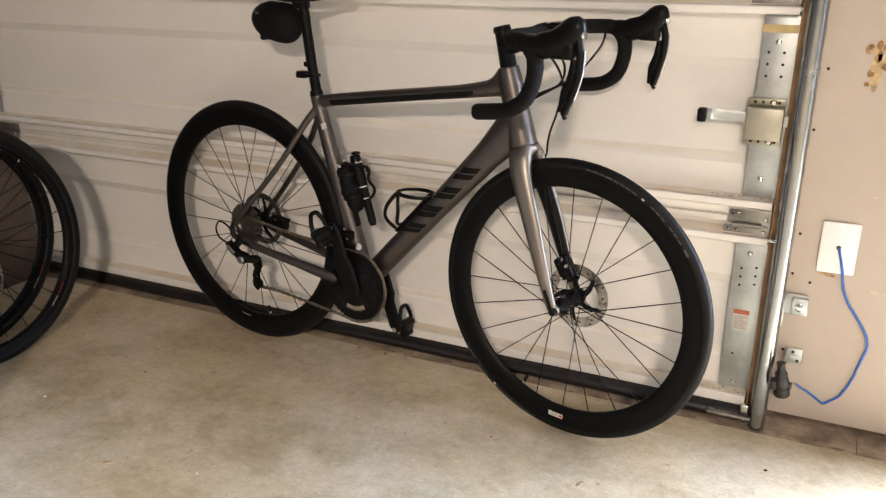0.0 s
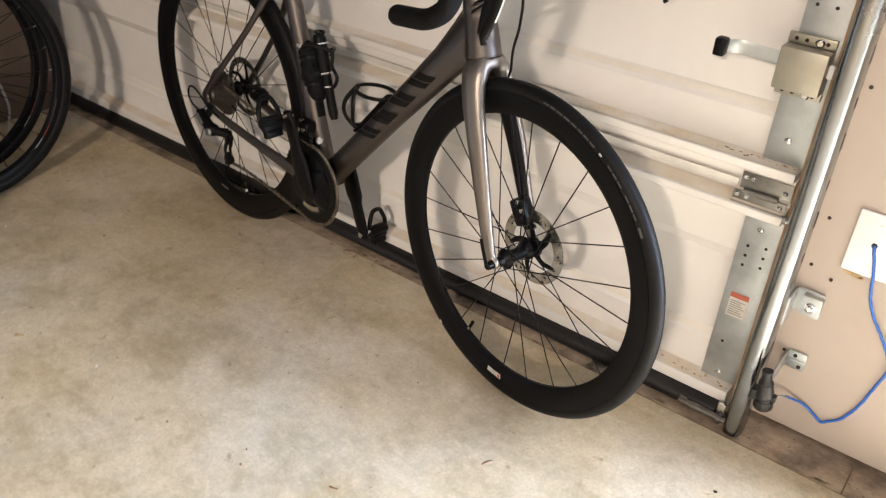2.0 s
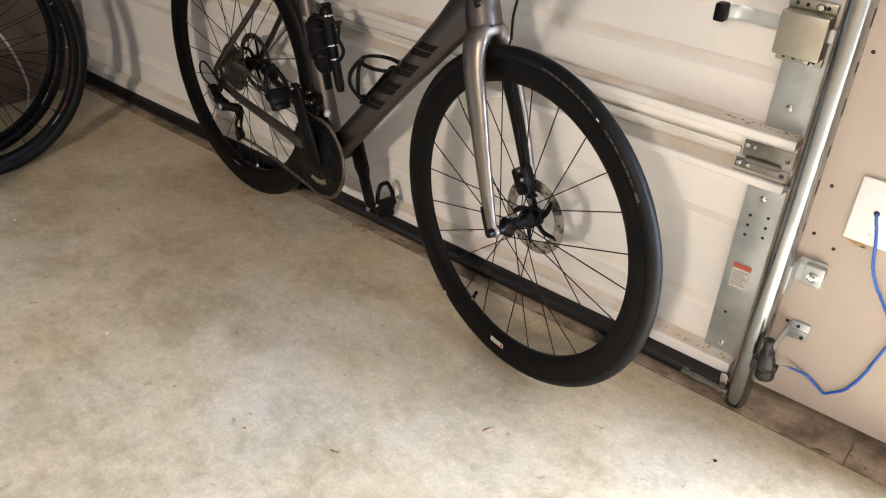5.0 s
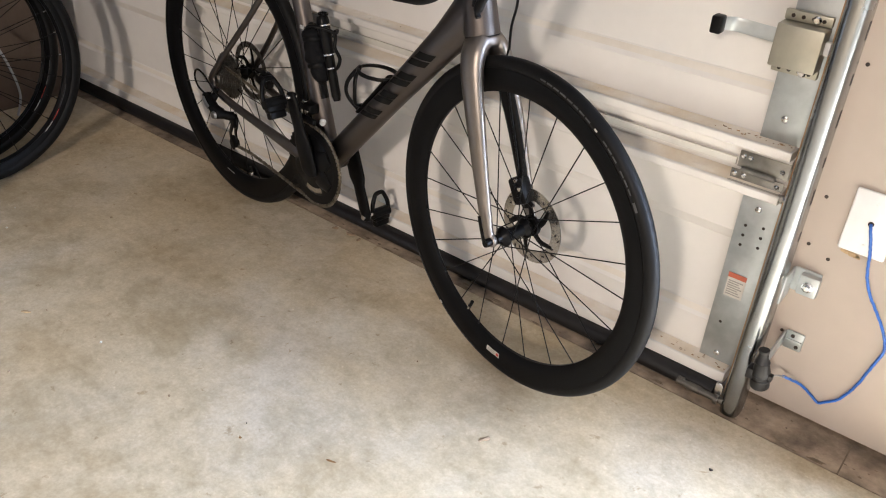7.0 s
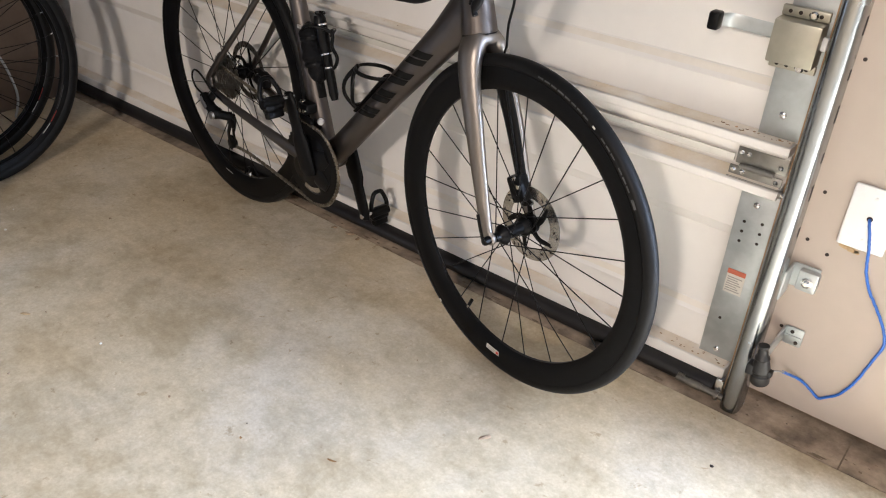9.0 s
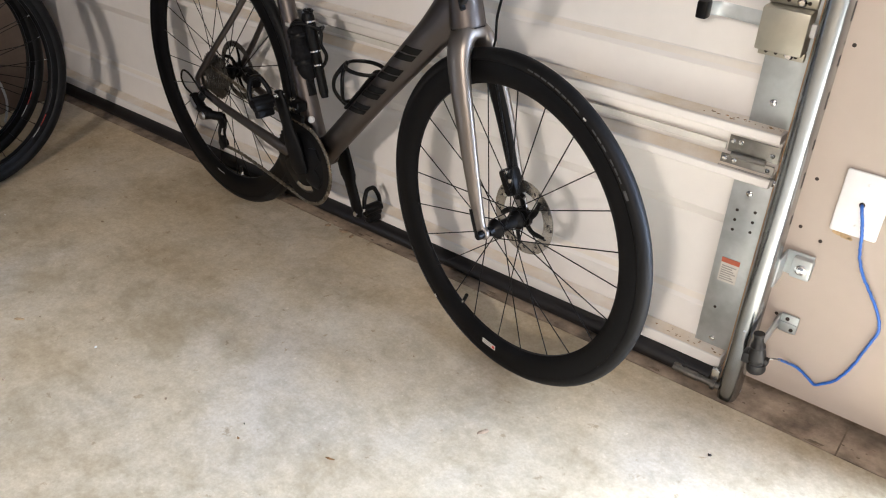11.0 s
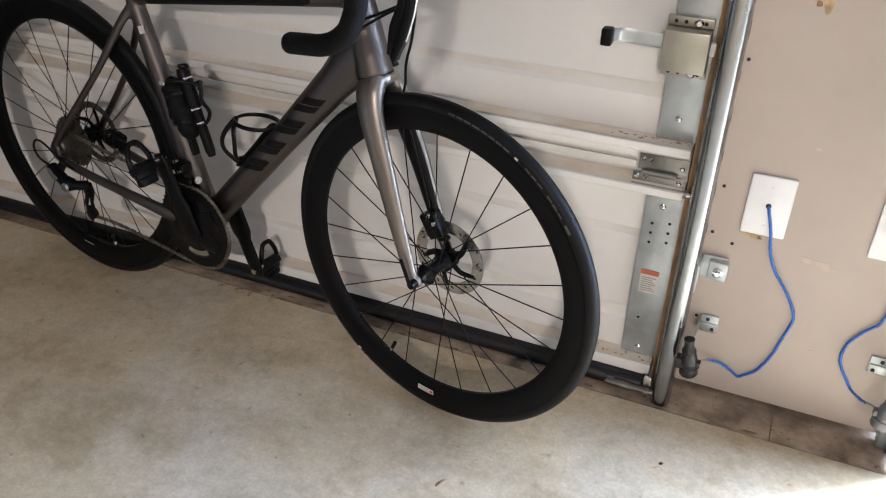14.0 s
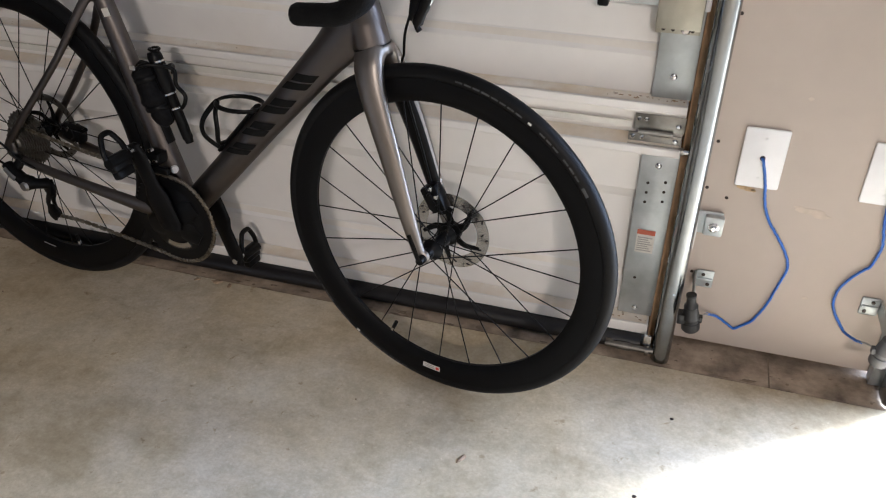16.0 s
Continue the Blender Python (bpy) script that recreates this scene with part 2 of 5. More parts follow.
def tube(bm, pts, r, seg=10, closed=False, ref=(0, 1, 0)):
    """A tube along points. r: one radius, a list, or a list of (along ref, across)."""
    p = [Vector(q) for q in pts]
    n = len(p)
    rs = r if isinstance(r, (list, tuple)) and len(r) == n else [r] * n
    rings = []
    for i in range(n):
        a, b = (p[i - 1], p[(i + 1) % n]) if closed else (p[max(i - 1, 0)], p[min(i + 1, n - 1)])
        t = (b - a).normalized()
        n1 = Vector(ref) - t * t.dot(Vector(ref))
        if n1.length < 0.05:
            n1 = Vector((0.3, 0.2, 1)) - t * t.dot(Vector((0.3, 0.2, 1)))
        n1.normalize()
        n2 = t.cross(n1)
        ra, rb = rs[i] if hasattr(rs[i], "__len__") else (rs[i], rs[i])
        rings.append([bm.verts.new(p[i] + n1 * (ra * math.cos(w)) + n2 * (rb * math.sin(w))) for w in (2 * math.pi * k / seg for k in range(seg))])
    for i in range(n if closed else n - 1):
        A, B = rings[i], rings[(i + 1) % n]
        for k in range(seg):
            bm.faces.new((A[k], A[(k + 1) % seg], B[(k + 1) % seg], B[k]))
    if not closed:
        bm.faces.new(rings[0])
        bm.faces.new(rings[-1][::-1])
    return bm


def taper(stops, n):
    """n radii that run evenly through the stops."""
    k = len(stops) - 1
    out = []
    for j in range(n):
        u = k * j / (n - 1)
        i = min(int(u), k - 1)
        out.append(tuple(a + (b - a) * (u - i) for a, b in zip(stops[i], stops[i + 1])))
    return out


def rod(a, b, r, seg=10, bm=None):
    return tube(bm or bmesh.new(), [a, b], r, seg)


def lathe(bm, prof, seg=48, closed=True, m=None):
    """Turns a profile of (radius, along y) about the y axis."""
    rings = []
    for k in range(seg):
        w = 2 * math.pi * k / seg
        rings.append([bm.verts.new((r * math.cos(w), h, r * math.sin(w))) for r, h in prof])
    n = len(prof)
    for k in range(seg):
        A, B = rings[k], rings[(k + 1) % seg]
        for j in range(n if closed else n - 1):
            q = (A[j], A[(j + 1) % n], B[(j + 1) % n], B[j])
            bm.faces.new(q)
    if not closed:
        for j in (0, n - 1):
            if prof[j][0] > 1e-5:
                bm.faces.new([rings[k][j] for k in range(seg)])
    if m is not None:
        bmesh.ops.transform(bm, matrix=m, verts=[v for R in rings for v in R])
    return bm


def sheet(outline, y0, y1, bm=None, bev=0.0):
    """A plate of (x, z) outline between y0 and y1."""
    bm = bm or bmesh.new()
    A = [bm.verts.new((x, y0, z)) for x, z in outline]
    B = [bm.verts.new((x, y1, z)) for x, z in outline]
    bm.faces.new(A)
    bm.faces.new(B[::-1])
    k = len(A)
    for i in range(k):
        bm.faces.new((A[i], B[i], B[(i + 1) % k], A[(i + 1) % k]))
    return bm


def extrude_x(prof, x0, x1, bm=None):
    """A bar of (y, z) profile from x0 to x1."""
    bm = bm or bmesh.new()
    A = [bm.verts.new((x0, y, z)) for y, z in prof]
    B = [bm.verts.new((x1, y, z)) for y, z in prof]
    bm.faces.new(A)
    bm.faces.new(B[::-1])
    k = len(A)
    for i in range(k):
        bm.faces.new((A[i], B[i], B[(i + 1) % k], A[(i + 1) % k]))
    return bm


def blob(rx, rz, n, seed, rough=0.35):
    rng = random.Random(seed)
    return [(rx * math.cos(2 * math.pi * k / n) * (1 - rough * rng.random()), rz * math.sin(2 * math.pi * k / n) * (1 - rough * rng.random())) for k in range(n)]


# ---- the garage ----
Y_WALL, Y_JOINT, TOP = 2.20, 2.095, 2.75
PIER_L, PIER_R = 0.035, 0.475
DOOR_L = -2.74

tagged(part("floor", box(-3.4, 3.6, -4.6, Y_JOINT, -0.12, 0.0), CONC), "worn mottled tan and grey concrete garage slab", "floor", kind="structure")
curb = bmesh.new()
bx(curb, -3.4, 3.6, Y_JOINT + 0.006, 2.36, -0.12, -0.004, 0.003)
tagged(part("threshold", curb, CURB), "dirty brown concrete strip under the garage doors", "threshold", kind="structure")
gb = bmesh.new()
bx(gb, -220, 220, 2.36, 300, -0.4, -0.02)
tagged(part("ground", gb, DRIVE), "sunlit pale concrete driveway outside the garage", "ground", kind="structure")
tagged(part("wall_pier", box(PIER_L, PIER_R, Y_WALL, 2.34, 0.012, 2.15), WALLM), "beige painted board wall between two garage doors", "wall", kind="structure")
# added backing that blocks sun leaking through the gap under the pier
tagged(part("sun_gap_filler", box(PIER_L, PIER_R, 2.245, 2.34, -0.003, 0.0115), CURB), "filler added under the beige wall to keep the sun out", "sill", kind="structure")
tagged(part("wall_header", box(-3.4, 3.6, Y_WALL, 2.34, 2.15, TOP), WALLM), "beige painted wall above the garage doors", "wall", kind="structure")
tagged(part("wall_corner", box(-3.4, DOOR_L - 0.02, Y_WALL, 2.34, 0.0, 2.15), WALLM), "beige painted wall beside the garage door", "wall", kind="structure")
tagged(part("wall_end", box(3.25, 3.6, Y_WALL, 2.34, 0.0, 2.15), WALLM), "beige painted wall beside the open bay", "wall", kind="structure")
tagged(part("wall_west", box(-3.55, -3.4, -4.75, 2.34, 0.0, TOP), ROOM), "plain painted garage side wall", "wall", kind="structure")
tagged(part("wall_east", box(3.6, 3.75, -4.75, 2.34, 0.0, TOP), ROOM), "plain painted garage side wall", "wall", kind="structure")
tagged(part("wall_south", box(-3.4, 3.6, -4.75, -4.6, 0.0, TOP), ROOM), "plain painted garage back wall", "wall", kind="structure")
tagged(part("ceiling", box(-3.55, 3.75, -4.75, 2.34, TOP, TOP + 0.1), ROOM), "plain painted garage ceiling", "ceiling", kind="structure")
tagged(part("jamb_trim", box(0.0015, 0.0335, 2.1715, 2.33, 0.0, 2.14, 0.001), WOOD), "bare brown wooden jamb beside the garage door", "trim", kind="structure")

# unseen strips added behind the door's edges to stop daylight leaking in
for x0, x1, z0, z1 in ((-0.030, 0.0015, 0.0, 2.08), (DOOR_L - 0.03, DOOR_L + 0.03, 0.0, 2.08), (DOOR_L - 0.03, 0.0015, 2.08, 2.15)):
    tagged(part("door_light_stop", box(x0, x1, 2.250, 2.335, z0, z1), WOOD), "unseen wooden strip added to block daylight round the garage door", "trim", kind="structure")

# dirt, crumbs and a seam on the strip under the wall
rng = random.Random(23)


def smear(bm, cx, cy, a, b, z, seed, n=15):
    ring = [(cx + p, cy + q) for p, q in blob(a, b, n, seed, 0.62)]
    top = [bm.verts.new((p, min(q, 2.1985), z + 0.0007)) for p, q in ring]
    low = [bm.verts.new((p, min(q, 2.1985), z)) for p, q in ring]
    bm.faces.new(top)
    for k in range(len(ring)):
        bm.faces.new((low[k], low[(k + 1) % n], top[(k + 1) % n], top[k]))


st = bmesh.new()
for k in range(22):
    smear(st, rng.uniform(0.06, 0.50), 2.196 - 0.08 * rng.random(), rng.uniform(0.002, 0.006), rng.uniform(0.001, 0.003), -0.004, 300 + k)
tagged(part("dirt_stain", st, GRIME), "small brown dirt marks on the concrete strip", "dirt", kind="structure")
st = bmesh.new()
for k in range(34):
    smear(st, rng.uniform(-1.5, 0.5), rng.uniform(2.101, 2.122), rng.uniform(0.004, 0.024), rng.uniform(0.0015, 0.0045), -0.0034, 400 + k, 11)
tagged(part("dirt_stain", st, GRIME), "dark crumbs of dirt along the slab joint", "dirt", kind="structure")
tagged(part("strip_seam", box(SEAM_X - 0.0015, SEAM_X + 0.0015, 2.102, 2.199, -0.005, -0.0028), GRIME), "dark seam across the concrete strip", "seam", kind="structure")

# closed sectional door
JOINTS = [0.034, 0.51, 1.036, 1.562, 2.088]
door = holder("door_1", pose(0, 0, 0), "closed cream steel sectional garage door with dusty ledges", "garage door", kind="structure")
DX0, DX1 = DOOR_L, -0.002
PLATE_L = -0.074


def bevel_line(z0, first):
    return z0 + (0.122 if first else 0.153)


def section(z0, z1, first):
    """One door section: skin with a sunk field between a lower and an upper rail."""
    lip0, lip1 = (z0 + 0.004, z0 + 0.030) if first else (z0 + 0.048, z0 + 0.065)
    pts = [(2.245, z0), (2.182, z0)]
    if not first:
        pts += [(2.182, z0 + 0.020), (2.176, z0 + 0.022), (2.176, z0 + 0.040), (2.186, z0 + 0.042), (2.186, lip0 - 0.002)]
    pts += [(2.151, lip0 - 0.001), (2.149, lip0 + 0.002), (2.149, lip1 - 0.002), (2.151, lip1), (2.190, lip1 - 0.003)]
    a, b = bevel_line(z0, first), z1 - 0.153
    pts += [(2.1905, a - 0.012), (2.192, a - 0.009), (2.2005, a + 0.009), (2.202, a + 0.012), (2.202, b - 0.012), (2.2005, b - 0.009), (2.192, b + 0.009), (2.1905, b + 0.012)]
    pts += [(2.190, z1 - 0.043), (2.151, z1 - 0.041), (2.149, z1 - 0.038), (2.149, z1 - 0.026), (2.151, z1 - 0.024), (2.186, z1 - 0.016), (2.186, z1 - 0.001), (2.245, z1 - 0.001)]
    return extrude_x(pts, DX0, DX1)


for i in range(4):
    z0, z1 = JOINTS[i], JOINTS[i + 1]
    sec = part("door_section", section(z0, z1, i == 0), DOORM, door, smooth=20)
    lip1 = z0 + (0.030 if i == 0 else 0.065)
    d = bmesh.new()
    extrude_x([(2.152, lip1 + 0.0015), (2.1885, lip1 - 0.001), (2.1885, lip1 + 0.004), (2.176, lip1 + 0.0022)], DX0 + 0.01, DX1 - 0.004, d)
    extrude_x([(2.154, z1 - 0.0225), (2.184, z1 - 0.0155), (2.184, z1 - 0.011), (2.168, z1 - 0.018)], DX0 + 0.01, DX1 - 0.004, d)
    a = bevel_line(z0, i == 0)
    part("dust_film", d, DIRTM, sec, "brown dust lying on the ledges")
    d = extrude_x([(2.1950, a - 0.0030), (2.2002, a + 0.0094), (2.1996, a + 0.0096), (2.1943, a - 0.0027)], DX0 + 0.01, PLATE_L)
    part("dust_film", d, DUST, sec, "thin tan dust along the panel's bevel")
    rng = random.Random(60 + i)
    d = bmesh.new()
    for k in range(30):
        x = -0.004 - 0.16 * rng.random() ** 1.6 if k % 4 else rng.uniform(-1.6, -0.2)
        r = rng.uniform(0.0012, 0.005) if k % 4 else rng.uniform(0.001, 0.002)
        smear(d, x, rng.uniform(2.160, 2.184), r, r * rng.uniform(0.3, 0.6), lip1 + 0.0022, 700 + 60 * i + k, 9)
    part("dirt_crumb", d, RUST, sec, "brown crumbs of dirt on the ledge")
    if i:
        part("joint_strip", extrude_x([(2.170, z0 + 0.003), (2.1755, z0 + 0.003), (2.1755, z0 + 0.017), (2.170, z0 + 0.017)], DX0 + 0.05, -0.10), CLEAR, sec, "translucent strip along the joint")
seal = bmesh.new()
extrude_x([(2.132, 0.001), (2.126, 0.008), (2.127, 0.020), (2.136, 0.030), (2.150, 0.036), (2.19, 0.036), (2.20, 0.02), (2.195, 0.001)], DX0, -0.012, seal)
part("bottom_seal", seal, SEALM, door, "black rubber bottom seal", smooth=60)


def bolt(bm, x, y, z, r=0.0065, h=0.004):
    lathe(bm, [(0.0, -h), (r * 0.62, -h), (r, -h * 0.55), (r, 0.001), (0.0, 0.001)], 10, True, Matrix.Translation((x, y, z)))


def stile_plate(z0, z1, x0, x1, holes, bolts):
    p = bmesh.new()
    bx(p, x0, x1, 2.1765, 2.1795, z0, z1, 0.001)
    ob = part("stile_plate", p, GALV, door, "galvanised steel end plate")
    h = bmesh.new()
    for x, z in holes:
        lathe(h, [(0, -0.0006), (0.0032, -0.0006), (0.0032, 0.0005), (0, 0.0005)], 10, True, Matrix.Translation((x, 2.1765, z)))
    part("plate_hole", h, HOLE, ob)
    for x, z in bolts:
        q = bmesh.new()
        bolt(q, x, 2.1765, z)
        part("bolt", q, CHROME, ob)
    return ob


PX0, PX1 = -0.072, 0.001
holes_low = [(-0.052 + 0.034 * a, 0.352 + 0.022 * b + 0.006 * a) for a in (0, 1) for b in (0, 1, 2)] + [(-0.047, 0.165)]
low = stile_plate(0.069, 0.465, PX0, PX1, holes_low, [(-0.037, 0.087), (-0.037, 0.437)])
stile_plate(0.5785, 0.992, PX0, PX1, [(-0.055 + 0.032 * a, 0.86 + 0.026 * b) for a in (0, 1) for b in (0, 1, 2)], [(-0.037, 0.622), (-0.037, 0.935)])
for z0, z1 in ((0.069, 0.465), (0.5785, 0.992)):
    stile_plate(z0, z1, DX0 + 0.06, DX0 + 0.14, [], [(DX0 + 0.1, z0 + 0.02)])
part("tape_strip", box(-0.074, 0.0, 2.1742, 2.1758, 0.955, 0.972), TAPEY, door, "strip of yellowed tape")

# warning sticker with an orange head and unreadable lines
stk = part("warning_sticker", box(-0.057, -0.020, 2.1752, 2.176, 0.231, 0.287), PAPER, low, "white warning sticker with orange head")
part("sticker_head", box(-0.057, -0.020, 2.1744, 2.1751, 0.276, 0.287), ORANGE, stk)
lines = bmesh.new()
for k in range(7):
    bx(lines, -0.054, -0.024 - 0.004 * (k % 3), 2.1746, 2.1751, 0.236 + 0.0052 * k, 0.2384 + 0.0052 * k)
part("print_line", lines, INK, stk)


def hinge(x0, x1, zj):
    b = bmesh.new()
    bx(b, x0, x1, 2.1665, 2.1695, zj + 0.003, zj + 0.036, 0.001)
    bx(b, x0 - 0.008, x1 - 0.003, 2.1635, 2.1665, zj - 0.030, zj - 0.002, 0.001)
    rod((x0 + 0.01, 2.163, zj), (x1 - 0.02, 2.163, zj), 0.0055, 10, b)
    rod((x0 - 0.008, 2.159, zj - 0.029), (x1 + 0.004, 2.159, zj - 0.029), 0.008, 12, b)
    ob = part("hinge", b, WORN, door, "worn steel hinge with roller sleeve")
    for x, z in ((x0 + 0.008, zj + 0.026), (x0 + 0.022, zj + 0.026), (x1 - 0.012, zj + 0.018), (x0, zj - 0.010), (x0 + 0.018, zj - 0.010), (x1 - 0.014, zj - 0.012)):
        q = bmesh.new()
        bolt(q, x, 2.1665 if z > zj else 2.1635, z, 0.005, 0.004)
        part("bolt", q, CHROME, ob)


hinge(-0.095, 0.0, 0.51)
hinge(-0.095, 0.0, 1.036)
hinge(-2.64, -2.52, 0.51)
hinge(-1.29, -1.20, 0.51)
q = bmesh.new()
rod((-0.01, 2.159, 0.481), (0.024, 2.159, 0.481), 0.0058, 10, q)
part("roller_pin", q, CHROME, door)
# bottom roller carrier
q = bmesh.new()
bx(q, -0.086, -0.070, 2.118, 2.1245, 0.010, 0.030, 0.002)
rod((-0.085, 2.1165, 0.021), (0.018, 2.1165, 0.021), 0.0075, 12, q)
rod((-0.060, 2.1165, 0.021), (-0.030, 2.1165, 0.021), 0.0090, 12, q)
rod((0.0, 2.1145, 0.021), (0.008, 2.1145, 0.021), 0.011, 10, q)
carrier = part("bottom_roller", q, GEAR, door, "dark steel bottom roller carrier")
q = bmesh.new()
bolt(q, -0.08, 2.118, 0.020, 0.007, 0.006)
part("bolt", q, CHROME, carrier)
q = bmesh.new()
bx(q, -0.006, 0.010, 2.120, 2.126, 0.03, 0.056, 0.001)
part("cable_anchor", q, CHROME, carrier)

# slide lock with its pull handle
LX0, LX1, LZ0, LZ1 = -0.083, -0.004, 0.705, 0.812
q = bmesh.new()
bx(q, LX0, LX1, 2.136, 2.1755, LZ0 + 0.016, LZ1 - 0.018, 0.003)
lock = part("slide_lock", q, ZINC, door, "yellowed zinc slide lock case")
for z0, z1 in ((LZ0, LZ0 + 0.0155), (LZ1 - 0.0175, LZ1)):
    part("flange", box(LX0, LX1, 2.165, 2.1755, z0, z1, 0.002), ZINC, lock)
    for k in range(4):
        h = bmesh.new()
        lathe(h, [(0, -0.0005), (0.0035, -0.0005), (0.0035, 0.0005), (0, 0.0005)], 8, True, Matrix.Translation((LX0 + 0.014 + 0.017 * k, 2.165, (z0 + z1) / 2)))
        part("slot_hole", h, HOLE, lock)
    q = bmesh.new()
    bolt(q, LX0 + 0.054, 2.165, (z0 + z1) / 2, 0.0075, 0.006)
    part("bolt", q, CHROME, lock)
q = bmesh.new()
tube(q, glide([(-0.06, 2.150, 0.768), (-0.12, 2.150, 0.770), (-0.152, 2.147, 0.772), (-0.163, 2.138, 0.773), (-0.172, 2.122, 0.774)], 5), [(0.0016, 0.0125)] * 21, 12, ref=(0, 1, 0))
handle = part("pull_handle", q, GALV, lock, "flat galvanised pull handle")
q = bmesh.new()
bx(q, -0.186, -0.166, 2.108, 2.132, 0.758, 0.789, 0.004)
part("grip", q, BLACK, handle, "black rubber grip")
q = bmesh.new()
bx(q, -0.004, 0.006, 2.152, 2.163, 0.752, 0.776, 0.003)
part("latch_tongue", q, WHITE, lock)


# vertical tracks
def track(x, flip, label):
    """A rolled steel track, open towards the door."""
    s = -1 if flip else 1
    prof = [(-0.020, 2.170), (0.010, 2.170), (0.017, 2.165), (0.020, 2.152), (0.020, 2.126), (0.017, 2.113), (0.008, 2.106), (-0.006, 2.106), (-0.015, 2.111), (-0.019, 2.121)]
    prof = [tuple(v) for v in glide(prof, 3)]
    inner = [(a * 0.93 - 0.0012, 2.138 + (b - 2.138) * 0.93) for a, b in prof]
    ring = prof + inner[::-1]
    b = bmesh.new()
    top, n = 2.3, len(ring)
    A = [b.verts.new((x + s * a, y, 0.0)) for a, y in ring]
    B = [b.verts.new((x + s * a, y, top)) for a, y in ring]
    for i in range(n):
        b.faces.new((A[i], A[(i + 1) % n], B[(i + 1) % n], B[i]))
    m = len(prof)
    for R in (A, B):
        for i in range(m - 1):
            b.faces.new((R[i], R[i + 1], R[n - 2 - i], R[n - 1 - i]))
    h = holder("door_track", pose(0, 0, 0), label, "door track", "door tracks")
    part("track_rail", b, STEEL, h, smooth=50)
    if flip:
        part("track_angle", box(x - 0.040, x + 0.004, 2.1712, 2.1995, 0.0, 2.3, 0.001), GALV, h)
    for z in (0.317, 0.80, 1.35):
        k = bmesh.new()
        bx(k, x + s * 0.048 - 0.026, x + s * 0.048 + 0.024, 2.192, 2.1965, z - 0.026, z + 0.026, 0.002)
        bx(k, x + s * 0.021 - 0.002, x + s * 0.021 + 0.002, 2.145, 2.1945, z - 0.04, z + 0.024, 0.001)
        if z < 0.5:
            bx(k, x + s * 0.056 - 0.019, x + s * 0.056 + 0.019, 2.176, 2.193, z - 0.022, z + 0.022, 0.004)
            br = part("track_bracket", k, GALV, h, "galvanised bracket bolted to the wall")
            w = bmesh.new()
            bolt(w, x + s * 0.056, 2.176, z, 0.011, 0.004)
            bolt(w, x + s * 0.056, 2.172, z, 0.007, 0.005)
            part("bolt", w, CHROME, br)
        elif z > 1:
            part("track_bracket", k, GALV, h)
        else:
            k.free()
    for k in range(9):
        z = 0.42 + 0.075 * k
        s2 = bmesh.new()
        bx(s2, x + s * 0.0202 - 0.0006, x + s * 0.0202 + 0.0006, 2.140, 2.148, z, z + (0.030 if k % 2 else 0.018))
        part("slot_hole", s2, HOLE, h)
    return h


track(0.034, False, "vertical galvanised steel track of the closed garage door")
track(0.503, True, "vertical galvanised steel track of the open bay door")


# safety sensors with blue wires
def sensor(x, s, m1, label, tail):
    h = holder("safety_sensor", pose(x, 0, 0), label, "door sensor", "door safety sensors")
    k = bmesh.new()
    bx(k, *sorted((s * -0.016, s * 0.020)), 2.1945, 2.1985, 0.158, 0.200, 0.003)
    bx(k, *sorted((s * -0.020, s * -0.016)), 2.10, 2.1985, 0.165, 0.196, 0.001)
    bx(k, *sorted((s * -0.014, s * 0.018)), 2.191, 2.195, 0.176, 0.182, 0.001)
    part("bracket", k, GALV, h, "galvanised steel bracket")
    for dx, dz in ((-0.002, 0.190), (0.010, 0.167)):
        w = bmesh.new()
        lathe(w, [(0, -0.001), (0.004, -0.001), (0.004, 0.001), (0, 0.001)], 10, True, Matrix.Translation((s * dx, 2.194, dz)))
        part("screw_hole", w, HOLE, h)
    b = bmesh.new()
    base = Matrix.Translation((s * -0.018, 2.085, 0.162)) @ Matrix.Rotation(radians(-8 * s), 4, "Y") @ Matrix.Rotation(radians(90), 4, "X")
    lathe(b, [(0, -0.040), (0.016, -0.040), (0.0185, -0.036), (0.0185, -0.020), (0.0165, -0.018), (0.0165, -0.012), (0.0180, -0.010), (0.0165, 0.002), (0.0135, 0.016), (0.0145, 0.018), (0.0135, 0.022), (0.0100, 0.026), (0.0090, 0.040), (0.0105, 0.042), (0.0105, 0.047), (0, 0.047)], 24, True, base)
    bx(b, *sorted((s * -0.043, s * -0.024)), 2.073, 2.097, 0.138, 0.162, 0.003)
    bx(b, *sorted((s * -0.004, s * 0.006)), 2.078, 2.092, 0.146, 0.160, 0.002)
    part("sensor_body", b, m1, h)
    b = bmesh.new()
    lathe(b, [(0, -0.0415), (0.011, -0.0415), (0.011, -0.040), (0, -0.040)], 20, True, base)
    part("lens", b, GLOSS, h)
    b = bmesh.new()
    tube(b, glide([(s * -0.002, 2.095, 0.150), (s * 0.010, 2.11, 0.148), tail], 4), 0.0018, 8)
    part("wire_end", b, ALLOY, h)
    return h


sensor(0.094, 1, SENSOR, "black door safety sensor on a galvanised bracket", (0.018, 2.125, 0.140))
sensor(0.424, -1, SENSORG, "grey door safety sensor on a galvanised bracket", (-0.016, 2.122, 0.140))


def wire(pts, label):
    p = glide(pts, 7)
    rng = random.Random(4)
    p = [q + np.array([rng.uniform(-0.0005, 0.0005), 0, rng.uniform(-0.0005, 0.0005)]) for q in p]
    tagged(part("sensor_wire", tube(bmesh.new(), p, 0.0029, 8), BLUE, None, smooth=80), label, "wire", "blue sensor wires")


